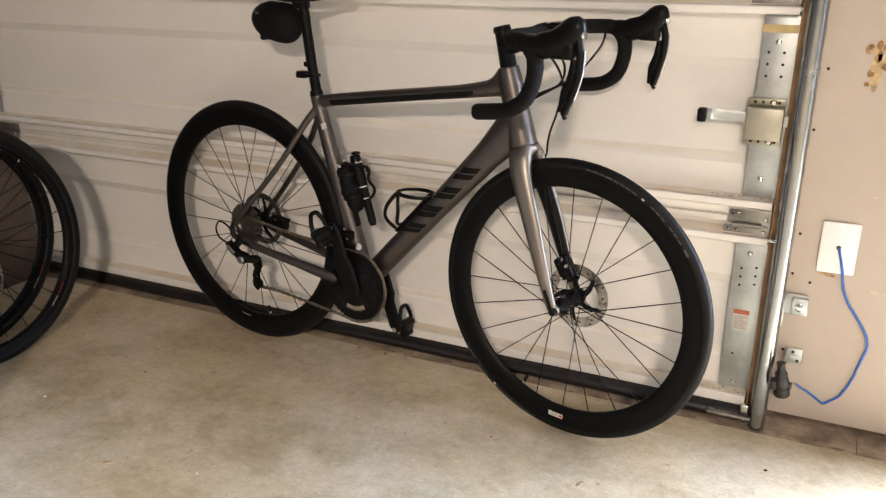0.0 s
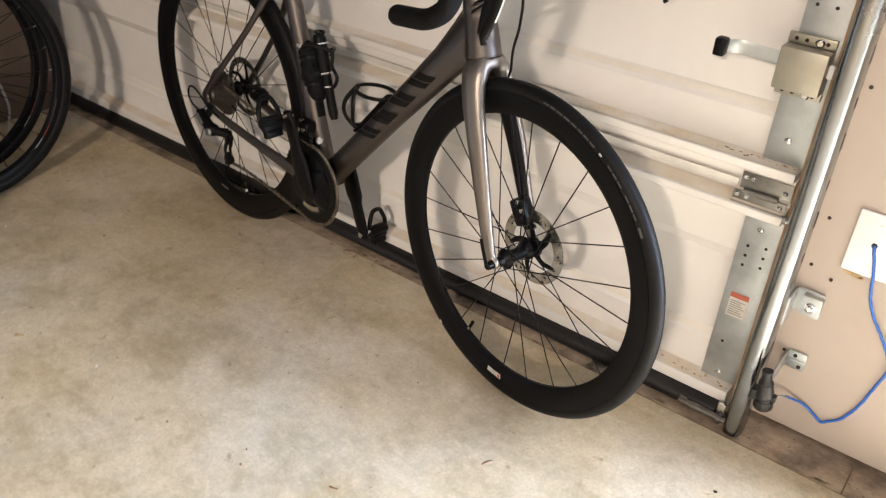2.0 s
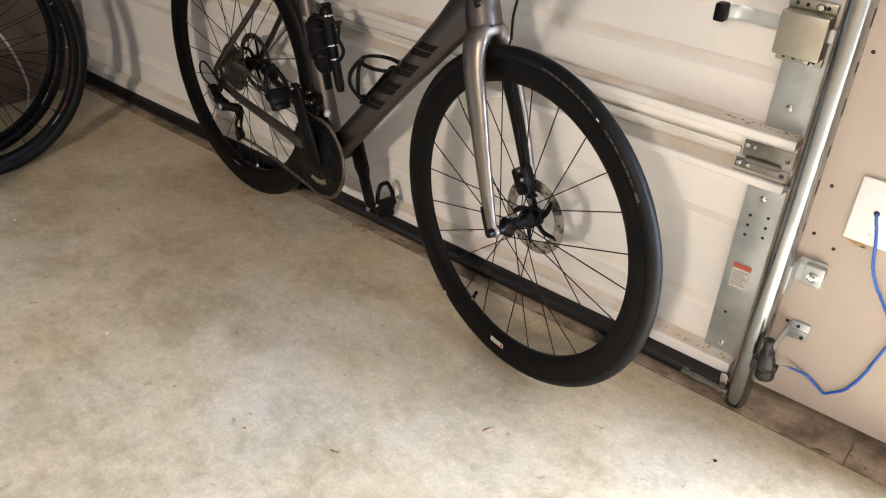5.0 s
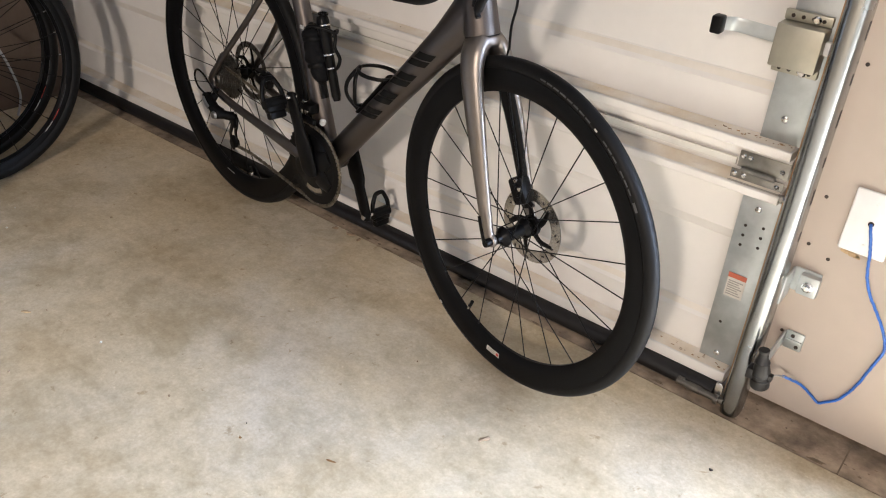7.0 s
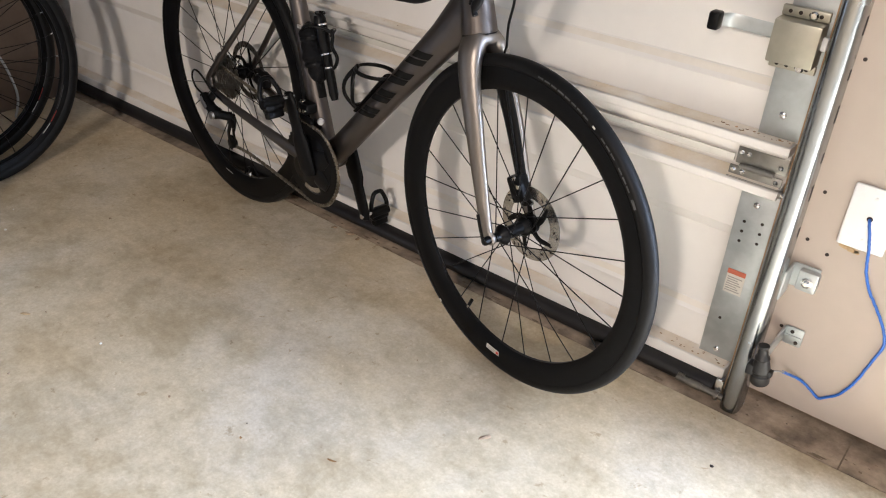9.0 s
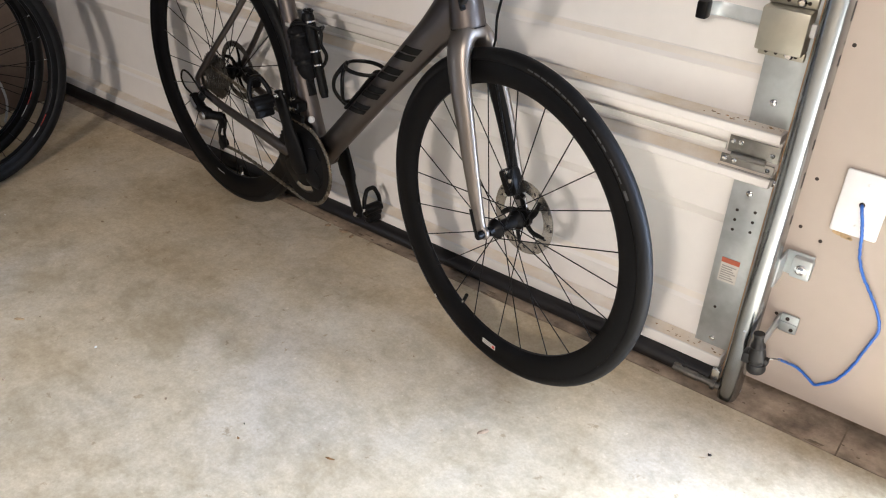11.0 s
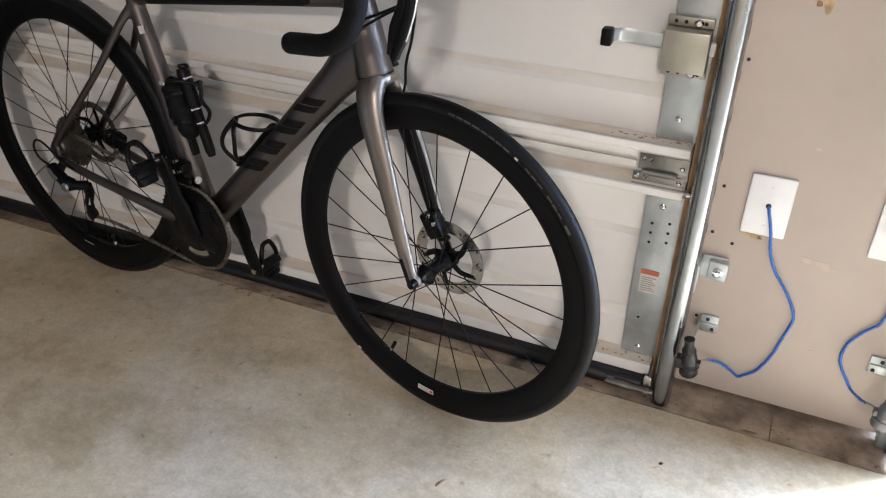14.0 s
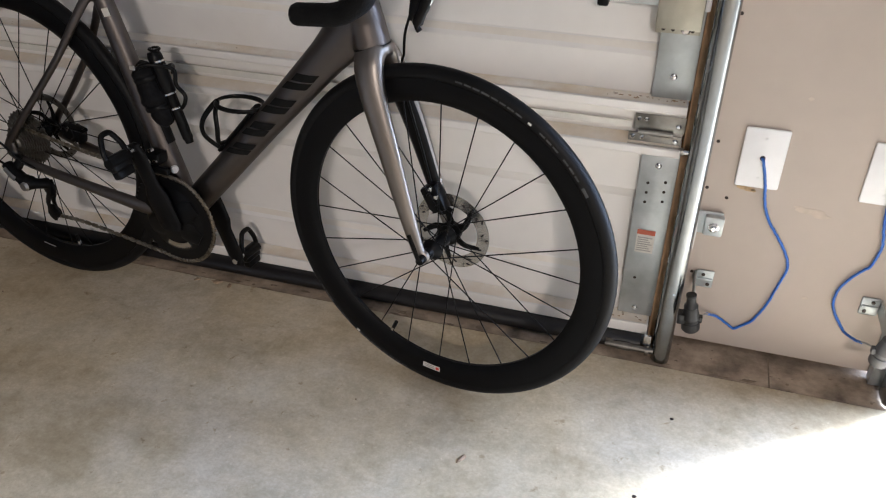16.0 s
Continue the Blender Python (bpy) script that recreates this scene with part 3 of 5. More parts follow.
wire([(0.110, 2.124, 0.141), (0.118, 2.155, 0.118), (0.140, 2.190, 0.090), (0.172, 2.1955, 0.066), (0.179, 2.1955, 0.064), (0.186, 2.1955, 0.069), (0.208, 2.195, 0.090), (0.219, 2.195, 0.112), (0.229, 2.193, 0.140), (0.240, 2.192, 0.190), (0.249, 2.192, 0.240),
      (0.237, 2.192, 0.275), (0.213, 2.192, 0.312), (0.190, 2.191, 0.345), (0.176, 2.190, 0.380), (0.168, 2.190, 0.420), (0.160, 2.189, 0.450), (0.154, 2.188, 0.470), (0.152, 2.196, 0.474)],
     "blue wire hanging from a wall plate to the black sensor")
wire([(0.409, 2.121, 0.140), (0.402, 2.150, 0.124), (0.388, 2.182, 0.116), (0.370, 2.193, 0.138), (0.358, 2.193, 0.160), (0.353, 2.193, 0.180), (0.356, 2.193, 0.212), (0.374, 2.193, 0.246), (0.390, 2.192, 0.266), (0.396, 2.192, 0.272), (0.399, 2.192, 0.282), (0.403, 2.192, 0.302),
      (0.404, 2.191, 0.330), (0.393, 2.190, 0.380), (0.386, 2.189, 0.440), (0.380, 2.188, 0.470), (0.378, 2.196, 0.474)],
     "blue wire hanging from a wall plate to the grey sensor")


def wall_plate(x):
    h = holder("wall_plate", pose(x, Y_WALL, 0.472), "white plastic wall plate with a wire hole", "wall plate", "white wall plates")
    b = bmesh.new()
    bx(b, -0.0405, 0.0405, -0.0062, -0.0008, -0.0625, 0.0625, 0.0035)
    part("plate", b, WHITE, h)
    b = bmesh.new()
    lathe(b, [(0, -0.0072), (0.0052, -0.0072), (0.0052, -0.0062), (0, -0.0062)], 14, True, Matrix.Translation((0, 0, 0.002)))
    part("wire_hole", b, HOLE, h)
    for z in (-0.042, 0.042):
        b = bmesh.new()
        bolt(b, 0, -0.0062, z, 0.003, 0.0012)
        part("screw", b, WHITE, h)


wall_plate(0.152)
wall_plate(0.379)

# stains and nail holes of the wall
st = bmesh.new()
rng = random.Random(11)
for k in range(14):
    cx, cz = 0.162 + rng.uniform(-0.02, 0.03), 0.90 + rng.uniform(-0.05, 0.05)
    sheet([(cx + a, cz + c) for a, c in blob(rng.uniform(0.004, 0.010), rng.uniform(0.006, 0.016), 9, k)], 2.1985, 2.1995, st)
tagged(part("wall_stain", st, RUST), "brown smeared stain on the beige wall", "stain", kind="structure")
st = bmesh.new()
for k, (cx, cz, a, c) in enumerate([(0.165, 0.88, 0.014, 0.05), (0.150, 0.925, 0.02, 0.012), (0.128, 0.405, 0.011, 0.006), (0.142, 0.402, 0.012, 0.006), (0.150, 0.400, 0.006, 0.004)]):
    sheet([(cx + p, cz + q) for p, q in blob(a, c, 11, 40 + k)], 2.1991, 2.1997, st)
tagged(part("wall_stain", st, TAN), "tan water stain under the wall plate", "stain", kind="structure")
st = bmesh.new()
for k, (cx, cz, a, c) in enumerate([(0.265, 0.372, 0.034, 0.007), (0.285, 0.364, 0.020, 0.006), (0.240, 0.378, 0.012, 0.004), (0.21, 0.60, 0.006, 0.004), (0.33, 0.70, 0.006, 0.010), (0.30, 0.17, 0.008, 0.004)]):
    sheet([(cx + p, cz + q) for p, q in blob(a, c, 13, 70 + k)], 2.1993, 2.1998, st)
tagged(part("wall_scuff", st, SCUFF), "faint grey scuff on the beige wall", "scuff", kind="structure")
for x, z in ((0.060, 0.743), (0.066, 0.495), (0.063, 0.393), (0.070, 0.88), (0.068, 0.19), (0.104, 0.376), (0.09, 1.1)):
    b = bmesh.new()
    lathe(b, [(0, -0.001), (0.0036, -0.001), (0.0036, 0.0005), (0, 0.0005)], 9, True, Matrix.Translation((x, Y_WALL, z)))
    tagged(part("nail_hole", b, HOLE), "small dark nail hole in the wall", "nail hole", "nail holes", "structure")


# ---- wheels ----
def torus_patch(bm, R, rt, a0, a1, f0, f1, na=6, nf=2, lift=0.0005, side=-1):
    """A patch on the tyre's flank: a along the wheel, f round the tube (0 outwards), in degrees."""
    g = []
    for i in range(na + 1):
        a = radians(a0 + (a1 - a0) * i / na)
        row = []
        for j in range(nf + 1):
            f = radians(f0 + (f1 - f0) * j / nf)
            r = R + (rt + lift) * math.cos(f)
            row.append(bm.verts.new((r * math.cos(a), side * (rt + lift) * math.sin(f), r * math.sin(a))))
        g.append(row)
    for i in range(na):
        for j in range(nf):
            bm.faces.new((g[i][j], g[i + 1][j], g[i + 1][j + 1], g[i][j + 1]))


def build_wheel(name, parent, m, ro, depth, rt, spokes=24, nipple=None, rim_mat=CARBON, rotor_y=0.0, flange=0.028, prints=(), disc=ROTOR, disc_in=0.055):
    """A spoked wheel about the y axis. The rim is the root mesh."""
    rin = ro - depth
    rt_in = ro - 2 * rt + 0.004
    w = min(rt * 0.95, 0.0145)
    half = [(rt_in + 0.004, w), (rt_in - 0.010, w * 1.04), ((rt_in + rin) / 2 - 0.004, w * 0.92), (rin + 0.006, w * 0.6), (rin, w * 0.25)]
    prof = [(r, -h) for r, h in half] + [(r, h) for r, h in reversed(half)]
    rim = part(name, lathe(bmesh.new(), prof, 96), rim_mat, parent, smooth=50)
    rim.matrix_local = m
    tp = [(ro - rt + rt * math.cos(2 * math.pi * k / 16), rt * math.sin(2 * math.pi * k / 16)) for k in range(16)]
    part("tyre", lathe(bmesh.new(), tp, 112), RUBBER, rim, "black rubber tyre", smooth=80)
    # hub
    h = bmesh.new()
    lathe(h, [(0.0, -0.050), (0.009, -0.050), (0.0105, -0.040), (0.019, -flange - 0.004), (0.021, -flange), (0.019, -flange + 0.004), (0.0135, -0.018), (0.0125, 0.0), (0.0135, 0.018), (0.019, flange - 0.004), (0.021, flange), (0.019, flange + 0.004), (0.0105, 0.042), (0.009, 0.050), (0.0, 0.050)], 24, False)
    part("hub", h, BLACK, rim, "black alloy hub")
    # spokes
    cache = {}
    for k in range(spokes):
        side, lead = (-1 if k % 2 else 1), (1 if ((k + 1) // 2) % 2 else -1)
        if (side, lead) not in cache:
            a = radians(78 * lead)
            ob = part("spoke", rod((0.020 * math.cos(a), side * flange, 0.020 * math.sin(a)), (rin + 0.003, side * 0.002, 0), 0.0012, 6), BLACK, rim, smooth=80)
            cache[(side, lead)] = ob
        else:
            ob = new("spoke", cache[(side, lead)].data)
            ob.parent = rim
        ob.matrix_local = Matrix.Rotation(2 * math.pi * k / spokes, 4, "Y")
        if nipple:
            if "n" not in cache:
                cache["n"] = part("nipple", rod((rin - 0.009, 0, 0), (rin + 0.002, 0, 0), 0.0024, 6), nipple, rim, "silver spoke nipple")
                nb = cache["n"]
            else:
                nb = new("nipple", cache["n"].data)
                nb.parent = rim
            nb.matrix_local = Matrix.Rotation(2 * math.pi * k / spokes, 4, "Y")
    if rotor_y:
        r = bmesh.new()
        seg, R0, R1 = 72, disc_in, 0.080
        lathe(r, [(R0, -0.0009), (R1, -0.0009), (R1, 0.0009), (R0, 0.0009)], seg, True, Matrix.Translation((0, rotor_y, 0)))
        rot = part("brake_rotor", r, disc, rim, "slotted steel brake disc")
        for k in range(12):
            hb = bmesh.new()
            for rr, da in ((0.0745, 0.0), (0.0665, 8.0)):
                a = radians(30 * k + da)
                c, s = math.cos(a), math.sin(a)
                sheet([(rr * c + 0.0042 * (ct * math.cos(a + 0.9) - sn * 0.45 * math.sin(a + 0.9)), rr * s + 0.0042 * (ct * math.sin(a + 0.9) + sn * 0.45 * math.cos(a + 0.9))) for ct, sn in ((math.cos(t), math.sin(t)) for t in (2 * math.pi * q / 8 for q in range(8)))], rotor_y - 0.0013, rotor_y + 0.0013, hb)
            part("rotor_slot", hb, HOLE, rot)
        sp = bmesh.new()
        for k in range(5):
            a = radians(72 * k + 20)
            pts = [(0.014 * math.cos(a), rotor_y, 0.014 * math.sin(a)), (0.036 * math.cos(a + 0.25), rotor_y, 0.040 * math.sin(a + 0.25)), (0.064 * math.cos(a + 0.55), rotor_y, 0.064 * math.sin(a + 0.55))]
            tube(sp, glide(pts, 4), [(0.0022, 0.0085 - 0.0005 * j) for j in range(9)], 8)
        lathe(sp, [(0, -0.005), (0.021, -0.005), (0.021, 0.005), (0, 0.005)], 20, True, Matrix.Translation((0, rotor_y, 0)))
        part("rotor_spider", sp, BLACK, rim, "black rotor carrier")
    v = bmesh.new()
    va = radians(246)
    d = Vector((math.cos(va), 0, math.sin(va)))
    rod(d * (rin + 0.002), d * (rin - 0.016), 0.003, 8, v)
    rod(d * (rin - 0.014), d * (rin - 0.030), 0.0042, 8, v)
    part("valve", v, BLACK, rim, "black valve with silver stem")
    v = bmesh.new()
    rod(d * (rin - 0.004), d * (rin - 0.012), 0.0042, 8, v)
    part("valve_nut", v, CHROME, rim)
    for (a0, a1, f0, f1, mt, nm) in prints:
        p = bmesh.new()
        torus_patch(p, ro - rt, rt, a0, a1, f0, f1, max(2, int(abs(a1 - a0) * 1.2)))
        part(nm, p, mt, rim)
    return rim


def print_run(a, widths, gap, f0, f1):
    out = []
    for w in widths:
        if w > 0:
            out.append((a, a - w, f0, f1, TYREINK, "sidewall_print"))
        a -= abs(w) + gap
    return out


# ---- the road bicycle ----
BIKE = pose(-1.405, 2.035, 0, 0, 0, -7.5) @ pose(0, 0, 0, -1.2, 0, 0)
bike = holder("road_bicycle", BIKE, "bronze-grey carbon road bicycle with black wheels leaning on the garage door", "bicycle")
RO, RR = 0.346, 0.363
RX = -0.022
BB = Vector((0.405, 0, 0.272))
HEAD_LO, HEAD_HI = Vector((0.872, 0, 0.705)), Vector((0.828, 0, 0.868))
STEER = Matrix.Translation(HEAD_LO) @ Matrix.Rotation(radians(-4.5), 4, (HEAD_HI - HEAD_LO).normalized()) @ Matrix.Translation(-HEAD_LO)
FRONT = STEER @ Matrix.Translation((1.006, 0, RO + 0.002))

logo = print_run(84, [2.2, 2.2, 2.2, 2.6, 2.2, 2.0, 2.2, 2.2], 0.6, 79, 91)
logo += [(59.8, 58.6, 78, 92, PAPER, "sidewall_mark")]
logo += print_run(55.5, [2.0, 2.0, 2.2, -1.2, 2.2, 2.2, 2.0], 0.6, 79, 91) + [(36, 33, 74, 95, TYREINK, "sidewall_print")]
logo += print_run(258, [2.2, 2.2, 2.2, 2.6, 2.2, 2.0, 2.2, 2.2], 0.6, 79, 91) + [(236, 234.6, 72, 98, PAPER, "sidewall_mark")] + print_run(231, [2.0, 2.0, 2.2, -1.2, 2.2, 2.2, 2.0], 0.6, 79, 91)
front = build_wheel("front_wheel", bike, FRONT, RO, 0.066, 0.0145, rotor_y=0.048, prints=logo)
# the rear disc's shade is coloured in with the darker gear steel
rear = build_wheel("rear_wheel", bike, Matrix.Translation((RX, 0, RR)) @ Matrix.Rotation(radians(-35), 4, "Y"), RR, 0.071, 0.0145, rotor_y=0.050, disc=GEAR, disc_in=0.064, prints=print_run(200, [2.2, 2.2, 2.2, 2.6, 2.2, 2.0], 0.6, 79, 91))

# white sticker with a red dot on the front rim
def rim_label(root, a0, a1, r0, r1, mt, name, lift):
    p = bmesh.new()
    g = []
    for i in range(7):
        a = radians(a0 + (a1 - a0) * i / 6)
        g.append([p.verts.new((r * math.cos(a), -0.0152 - lift, r * math.sin(a))) for r in (r0, r1)])
    for i in range(6):
        p.faces.new((g[i][0], g[i + 1][0], g[i + 1][1], g[i][1]))
    return part(name, p, mt, root)


rim_label(front, 264.5, 272.0, 0.2945, 0.3065, PAPER, "rim_sticker", 0.0)
rim_label(front, 270.2, 271.6, 0.297, 0.304, REDM, "sticker_dot", 0.0005)
for k in range(2):
    rim_label(front, 265.2, 269.6, 0.297 + 0.0045 * k, 0.299 + 0.0045 * k, INK, "print_line", 0.0005)
rim_label(rear, 225, 232, 0.300, 0.303, INK, "rim_print", 0.0)

# frame
def mould(ob):
    """Melts the tubes of a moulded carbon part into one skin."""
    r = ob.modifiers.new("skin", "REMESH")
    r.mode, r.voxel_size, r.use_smooth_shade = "VOXEL", 0.0028, True
    s = ob.modifiers.new("ease", "SMOOTH")
    s.factor, s.iterations = 0.5, 7


f = bmesh.new()
tube(f, glide([(0.405, 0, 0.272), (0.372, 0, 0.38), (0.318, 0, 0.555), (0.282, 0, 0.675), (0.262, 0, 0.745), (0.256, 0, 0.768)], 4), taper([(0.026, 0.030), (0.024, 0.029), (0.0205, 0.024), (0.019, 0.0205), (0.0175, 0.0185), (0.017, 0.018)], 21), 16)
tube(f, glide([(0.412, 0, 0.278), (0.50, 0, 0.372), (0.64, 0, 0.522), (0.78, 0, 0.672), (0.862, 0, 0.76)], 4), taper([(0.030, 0.030), (0.0265, 0.030), (0.025, 0.030), (0.027, 0.036), (0.030, 0.054)], 17), 18)
tube(f, glide([(0.262, 0, 0.748), (0.33, 0, 0.762), (0.50, 0, 0.787), (0.70, 0, 0.814), (0.80, 0, 0.832), (0.842, 0, 0.838)], 4), taper([(0.014, 0.017), (0.0155, 0.016), (0.017, 0.0155), (0.018, 0.0165), (0.021, 0.021), (0.022, 0.032)], 21), 16)
tube(f, [HEAD_LO, HEAD_LO.lerp(HEAD_HI, 0.2), HEAD_LO.lerp(HEAD_HI, 0.6), HEAD_LO.lerp(HEAD_HI, 0.9), HEAD_LO.lerp(HEAD_HI, 1.08)], [0.0335, 0.0325, 0.0295, 0.0275, 0.0245], 20)
for s in (-1, 1):
    tube(f, glide([(0.268, s * 0.008, 0.738), (0.235, s * 0.024, 0.695), (0.16, s * 0.045, 0.585), (0.062, s * 0.060, 0.470), (-0.012, s * 0.066, 0.388), (-0.036, s * 0.067, 0.354)], 4), taper([(0.008, 0.0115), (0.0075, 0.0105), (0.007, 0.0085), (0.007, 0.0085), (0.0065, 0.010), (0.006, 0.012)], 21), 12)
    tube(f, glide([(0.40, s * 0.032, 0.272), (0.33, s * 0.046, 0.279), (0.20, s * 0.058, 0.300), (0.08, s * 0.065, 0.318), (-0.005, s * 0.067, 0.334), (-0.036, s * 0.067, 0.350)], 4), taper([(0.012, 0.021), (0.011, 0.018), (0.0095, 0.0135), (0.009, 0.012), (0.0075, 0.0125), (0.006, 0.013)], 21), 12)
    lathe(f, [(0, -0.005), (0.014, -0.005), (0.016, 0), (0.014, 0.005), (0, 0.005)], 18, True, Matrix.Translation((RX - 0.004, s * 0.067, 0.358)))
lathe(f, [(0, -0.042), (0.022, -0.042), (0.026, -0.034), (0.026, 0.034), (0.022, 0.042), (0, 0.042)], 24, True, Matrix.Translation(BB))
tube(f, glide([(0.765, 0, 0.826), (0.800, 0, 0.843), (0.822, 0, 0.870)], 3), [0.013, 0.015, 0.017, 0.018, 0.019, 0.019, 0.018], 12)
frame_ob = part("frame", f, PAINT, bike, "bronze-grey painted carbon frame", smooth=180)
mould(frame_ob)

# dark fade and plain blocks where the maker's letters stand
def tube_patch(bm, a, b, ry, rz, w0, w1, slant=0.0):
    """A patch on the near flank of a straight oval tube; w in degrees round it, 180 at the flank."""
    a, b = Vector(a), Vector(b)
    t = (b - a).normalized()
    n2 = t.cross(Vector((0, 1, 0)))
    g = []
    for i in range(3):
        row = []
        for j in range(7):
            w = radians(w0 + (w1 - w0) * j / 6)
            sh = slant * (j / 6 - 0.5)
            row.append(bm.verts.new(a.lerp(b, i / 2) + t * sh + Vector((0, 1, 0)) * ((ry + 0.0014) * math.cos(w)) + n2 * ((rz + 0.0014) * math.sin(w))))
        g.append(row)
    for i in range(2):
        for j in range(6):
            bm.faces.new((g[i][j], g[i + 1][j], g[i + 1][j + 1], g[i][j + 1]))


D0, D1 = Vector((0.50, 0, 0.372)), Vector((0.78, 0, 0.672))
for u, v in ((0.16, 0.235), (0.285, 0.375), (0.43, 0.52), (0.575, 0.665)):
    p = bmesh.new()
    a, b = 1.28 * u + 0.05, 1.28 * v + 0.05
    c = (a + b) / 2
    tube_patch(p, D0.lerp(D1, a), D0.lerp(D1, c - 0.010), 0.0262, 0.0312, 142, 212, 0.040)
    tube_patch(p, D0.lerp(D1, c + 0.006), D0.lerp(D1, b), 0.0262, 0.0312, 150, 212, 0.034)
    part("logo_block", p, DECAL, frame_ob, "black block of the maker's mark")
p = bmesh.new()
tube_patch(p, (0.315, 0, 0.7597), (0.745, 0, 0.8215), 0.0174, 0.0159, 178, 242)
part("tube_stripe", p, DECAL, frame_ob, "black stripe along the top tube")
p = box(-0.0085, 0.0085, -0.0005, 0.0005, -0.008, 0.008, 0.0, Matrix.Translation((0.292, -0.0187, 0.690)) @ Matrix.Rotation(radians(-17), 4, "Y"))
part("frame_sticker", p, PAPER, frame_ob, "small white sticker")
q = bmesh.new()
lathe(q, [(0, -0.003), (0.0075, -0.003), (0.009, 0.004), (0, 0.004)], 18, True, Matrix.Translation((0.3965, -0.0170, 0.372)) @ Matrix.Rotation(radians(42), 4, "Z"))
part("frame_plug", q, WHITE, frame_ob, "white round frame plug")

# fork
f = bmesh.new()
tube(f, [(0.876, 0, 0.706), (0.878, 0, 0.700), (0.880, 0, 0.690)], [0.0305, 0.032, 0.030], 18)
for s in (-1, 1):
    tube(f, glide([(0.876, s * 0.010, 0.704), (0.882, s * 0.029, 0.680), (0.896, s * 0.041, 0.636), (0.929, s * 0.050, 0.545), (0.962, s * 0.055, 0.445), (0.988, s * 0.058, 0.372), (1.001, s * 0.058, 0.338)], 4), taper([(0.021, 0.030), (0.0195, 0.0295), (0.0165, 0.0265), (0.0135, 0.0225), (0.0112, 0.018), (0.0098, 0.0138), (0.009, 0.0115)], 25), 16)
    lathe(f, [(0, -0.006), (0.012, -0.006), (0.014, 0), (0.012, 0.006), (0, 0.006)], 16, True, Matrix.Translation((1.004, s * 0.058, 0.348)))
bmesh.ops.transform(f, matrix=STEER, verts=f.verts)
fork = part("fork", f, PAINT_LIT, bike, "bronze painted fork, coloured lighter for the daylight on it", smooth=180)
mould(fork)
q = bmesh.new()
ax = (HEAD_HI - HEAD_LO).normalized()
tube(q, [HEAD_LO - ax * 0.0005, HEAD_LO + ax * 0.0025], 0.0338, 28)
part("headset_ring", q, BLACK, bike, "thin black headset ring")
# shade on the far leg's inner side, laid on as a black skin
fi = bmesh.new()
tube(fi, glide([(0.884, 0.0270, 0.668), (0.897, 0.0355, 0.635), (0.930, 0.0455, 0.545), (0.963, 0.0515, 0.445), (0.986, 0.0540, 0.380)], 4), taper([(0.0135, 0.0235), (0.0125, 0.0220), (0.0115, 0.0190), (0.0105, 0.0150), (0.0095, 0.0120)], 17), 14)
bmesh.ops.transform(fi, matrix=STEER, verts=fi.verts)
part("fork_inner_shade", fi, BLACK, fork, "black layer for the shade inside the far fork leg", smooth=60)
q = bmesh.new()
rod((1.006, -0.070, 0.349), (1.006, 0.064, 0.349), 0.0065, 12, q)
lathe(q, [(0, -0.078), (0.0075, -0.078), (0.0085, -0.074), (0.0085, -0.064), (0, -0.064)], 14, True, Matrix.Translation((1.006, 0, 0.349)))
bmesh.ops.transform(q, matrix=STEER, verts=q.verts)
part("axle", q, BLACK, fork, "black thru axle")
q = bmesh.new()
tube(q, glide([(1.006, -0.080, 0.352), (0.998, -0.083, 0.380), (0.986, -0.080, 0.402)], 4), [(0.002, 0.005)] * 9, 8)
bmesh.ops.transform(q, matrix=STEER, verts=q.verts)
part("axle_lever", q, BLACK, fork)


def caliper(m, parent):
    b = bmesh.new()
    bx(b, -0.030, 0.026, -0.014, 0.014, -0.018, 0.020, 0.006, m)
    lathe(b, [(0, -0.017), (0.013, -0.017), (0.015, -0.012), (0.015, 0.012), (0.013, 0.017), (0, 0.017)], 18, True, m @ Matrix.Translation((-0.004, 0, 0.003)))
    rod(m @ Vector((0.022, 0, 0.012)), m @ Vector((0.034, 0, 0.022)), 0.005, 8, b)
    ob = part("brake_caliper", b, BLACK, parent, "black disc brake caliper")
    for dx, dz in ((-0.024, 0.010), (0.018, -0.012), (-0.006, 0.014)):
        w = bmesh.new()
        lathe(w, [(0, -0.018), (0.0042, -0.018), (0.0042, -0.012), (0, -0.012)], 10, True, m @ Matrix.Translation((dx, 0, dz)))
        part("bolt", w, CHROME, ob)
    return ob


caliper(STEER @ Matrix.Translation((0.975, 0.040, 0.415)) @ Matrix.Rotation(radians(60), 4, "Y"), bike)
caliper(Matrix.Translation((0.052, 0.046, 0.362)) @ Matrix.Rotation(radians(10), 4, "Y"), bike)

# bars, stem and levers
q = bmesh.new()
tube(q, [(0.830, 0, 0.866), (0.818, 0, 0.918), (0.812, 0, 0.945), (0.809, 0, 0.957)], [0.0195, 0.0185, 0.0185, 0.0185], 18)
tube(q, [(0.808, 0, 0.957), (0.805, 0, 0.968)], [0.021, 0.019], 18)
tube(q, glide([(0.818, 0, 0.925), (0.85, 0, 0.938), (0.895, 0, 0.953), (0.922, 0, 0.960)], 4), [0.0235] * 5 + [0.0215] * 4 + [0.023] * 4, 16)
bmesh.ops.transform(q, matrix=STEER, verts=q.verts)
part("stem", q, CARBON, bike, "matt black stem with spacers", smooth=55)
TURN_BAR = Matrix.Translation(HEAD_LO) @ Matrix.Rotation(radians(-2.9), 4, (HEAD_HI - HEAD_LO).normalized()) @ Matrix.Translation(-HEAD_LO)
bar = bmesh.new()
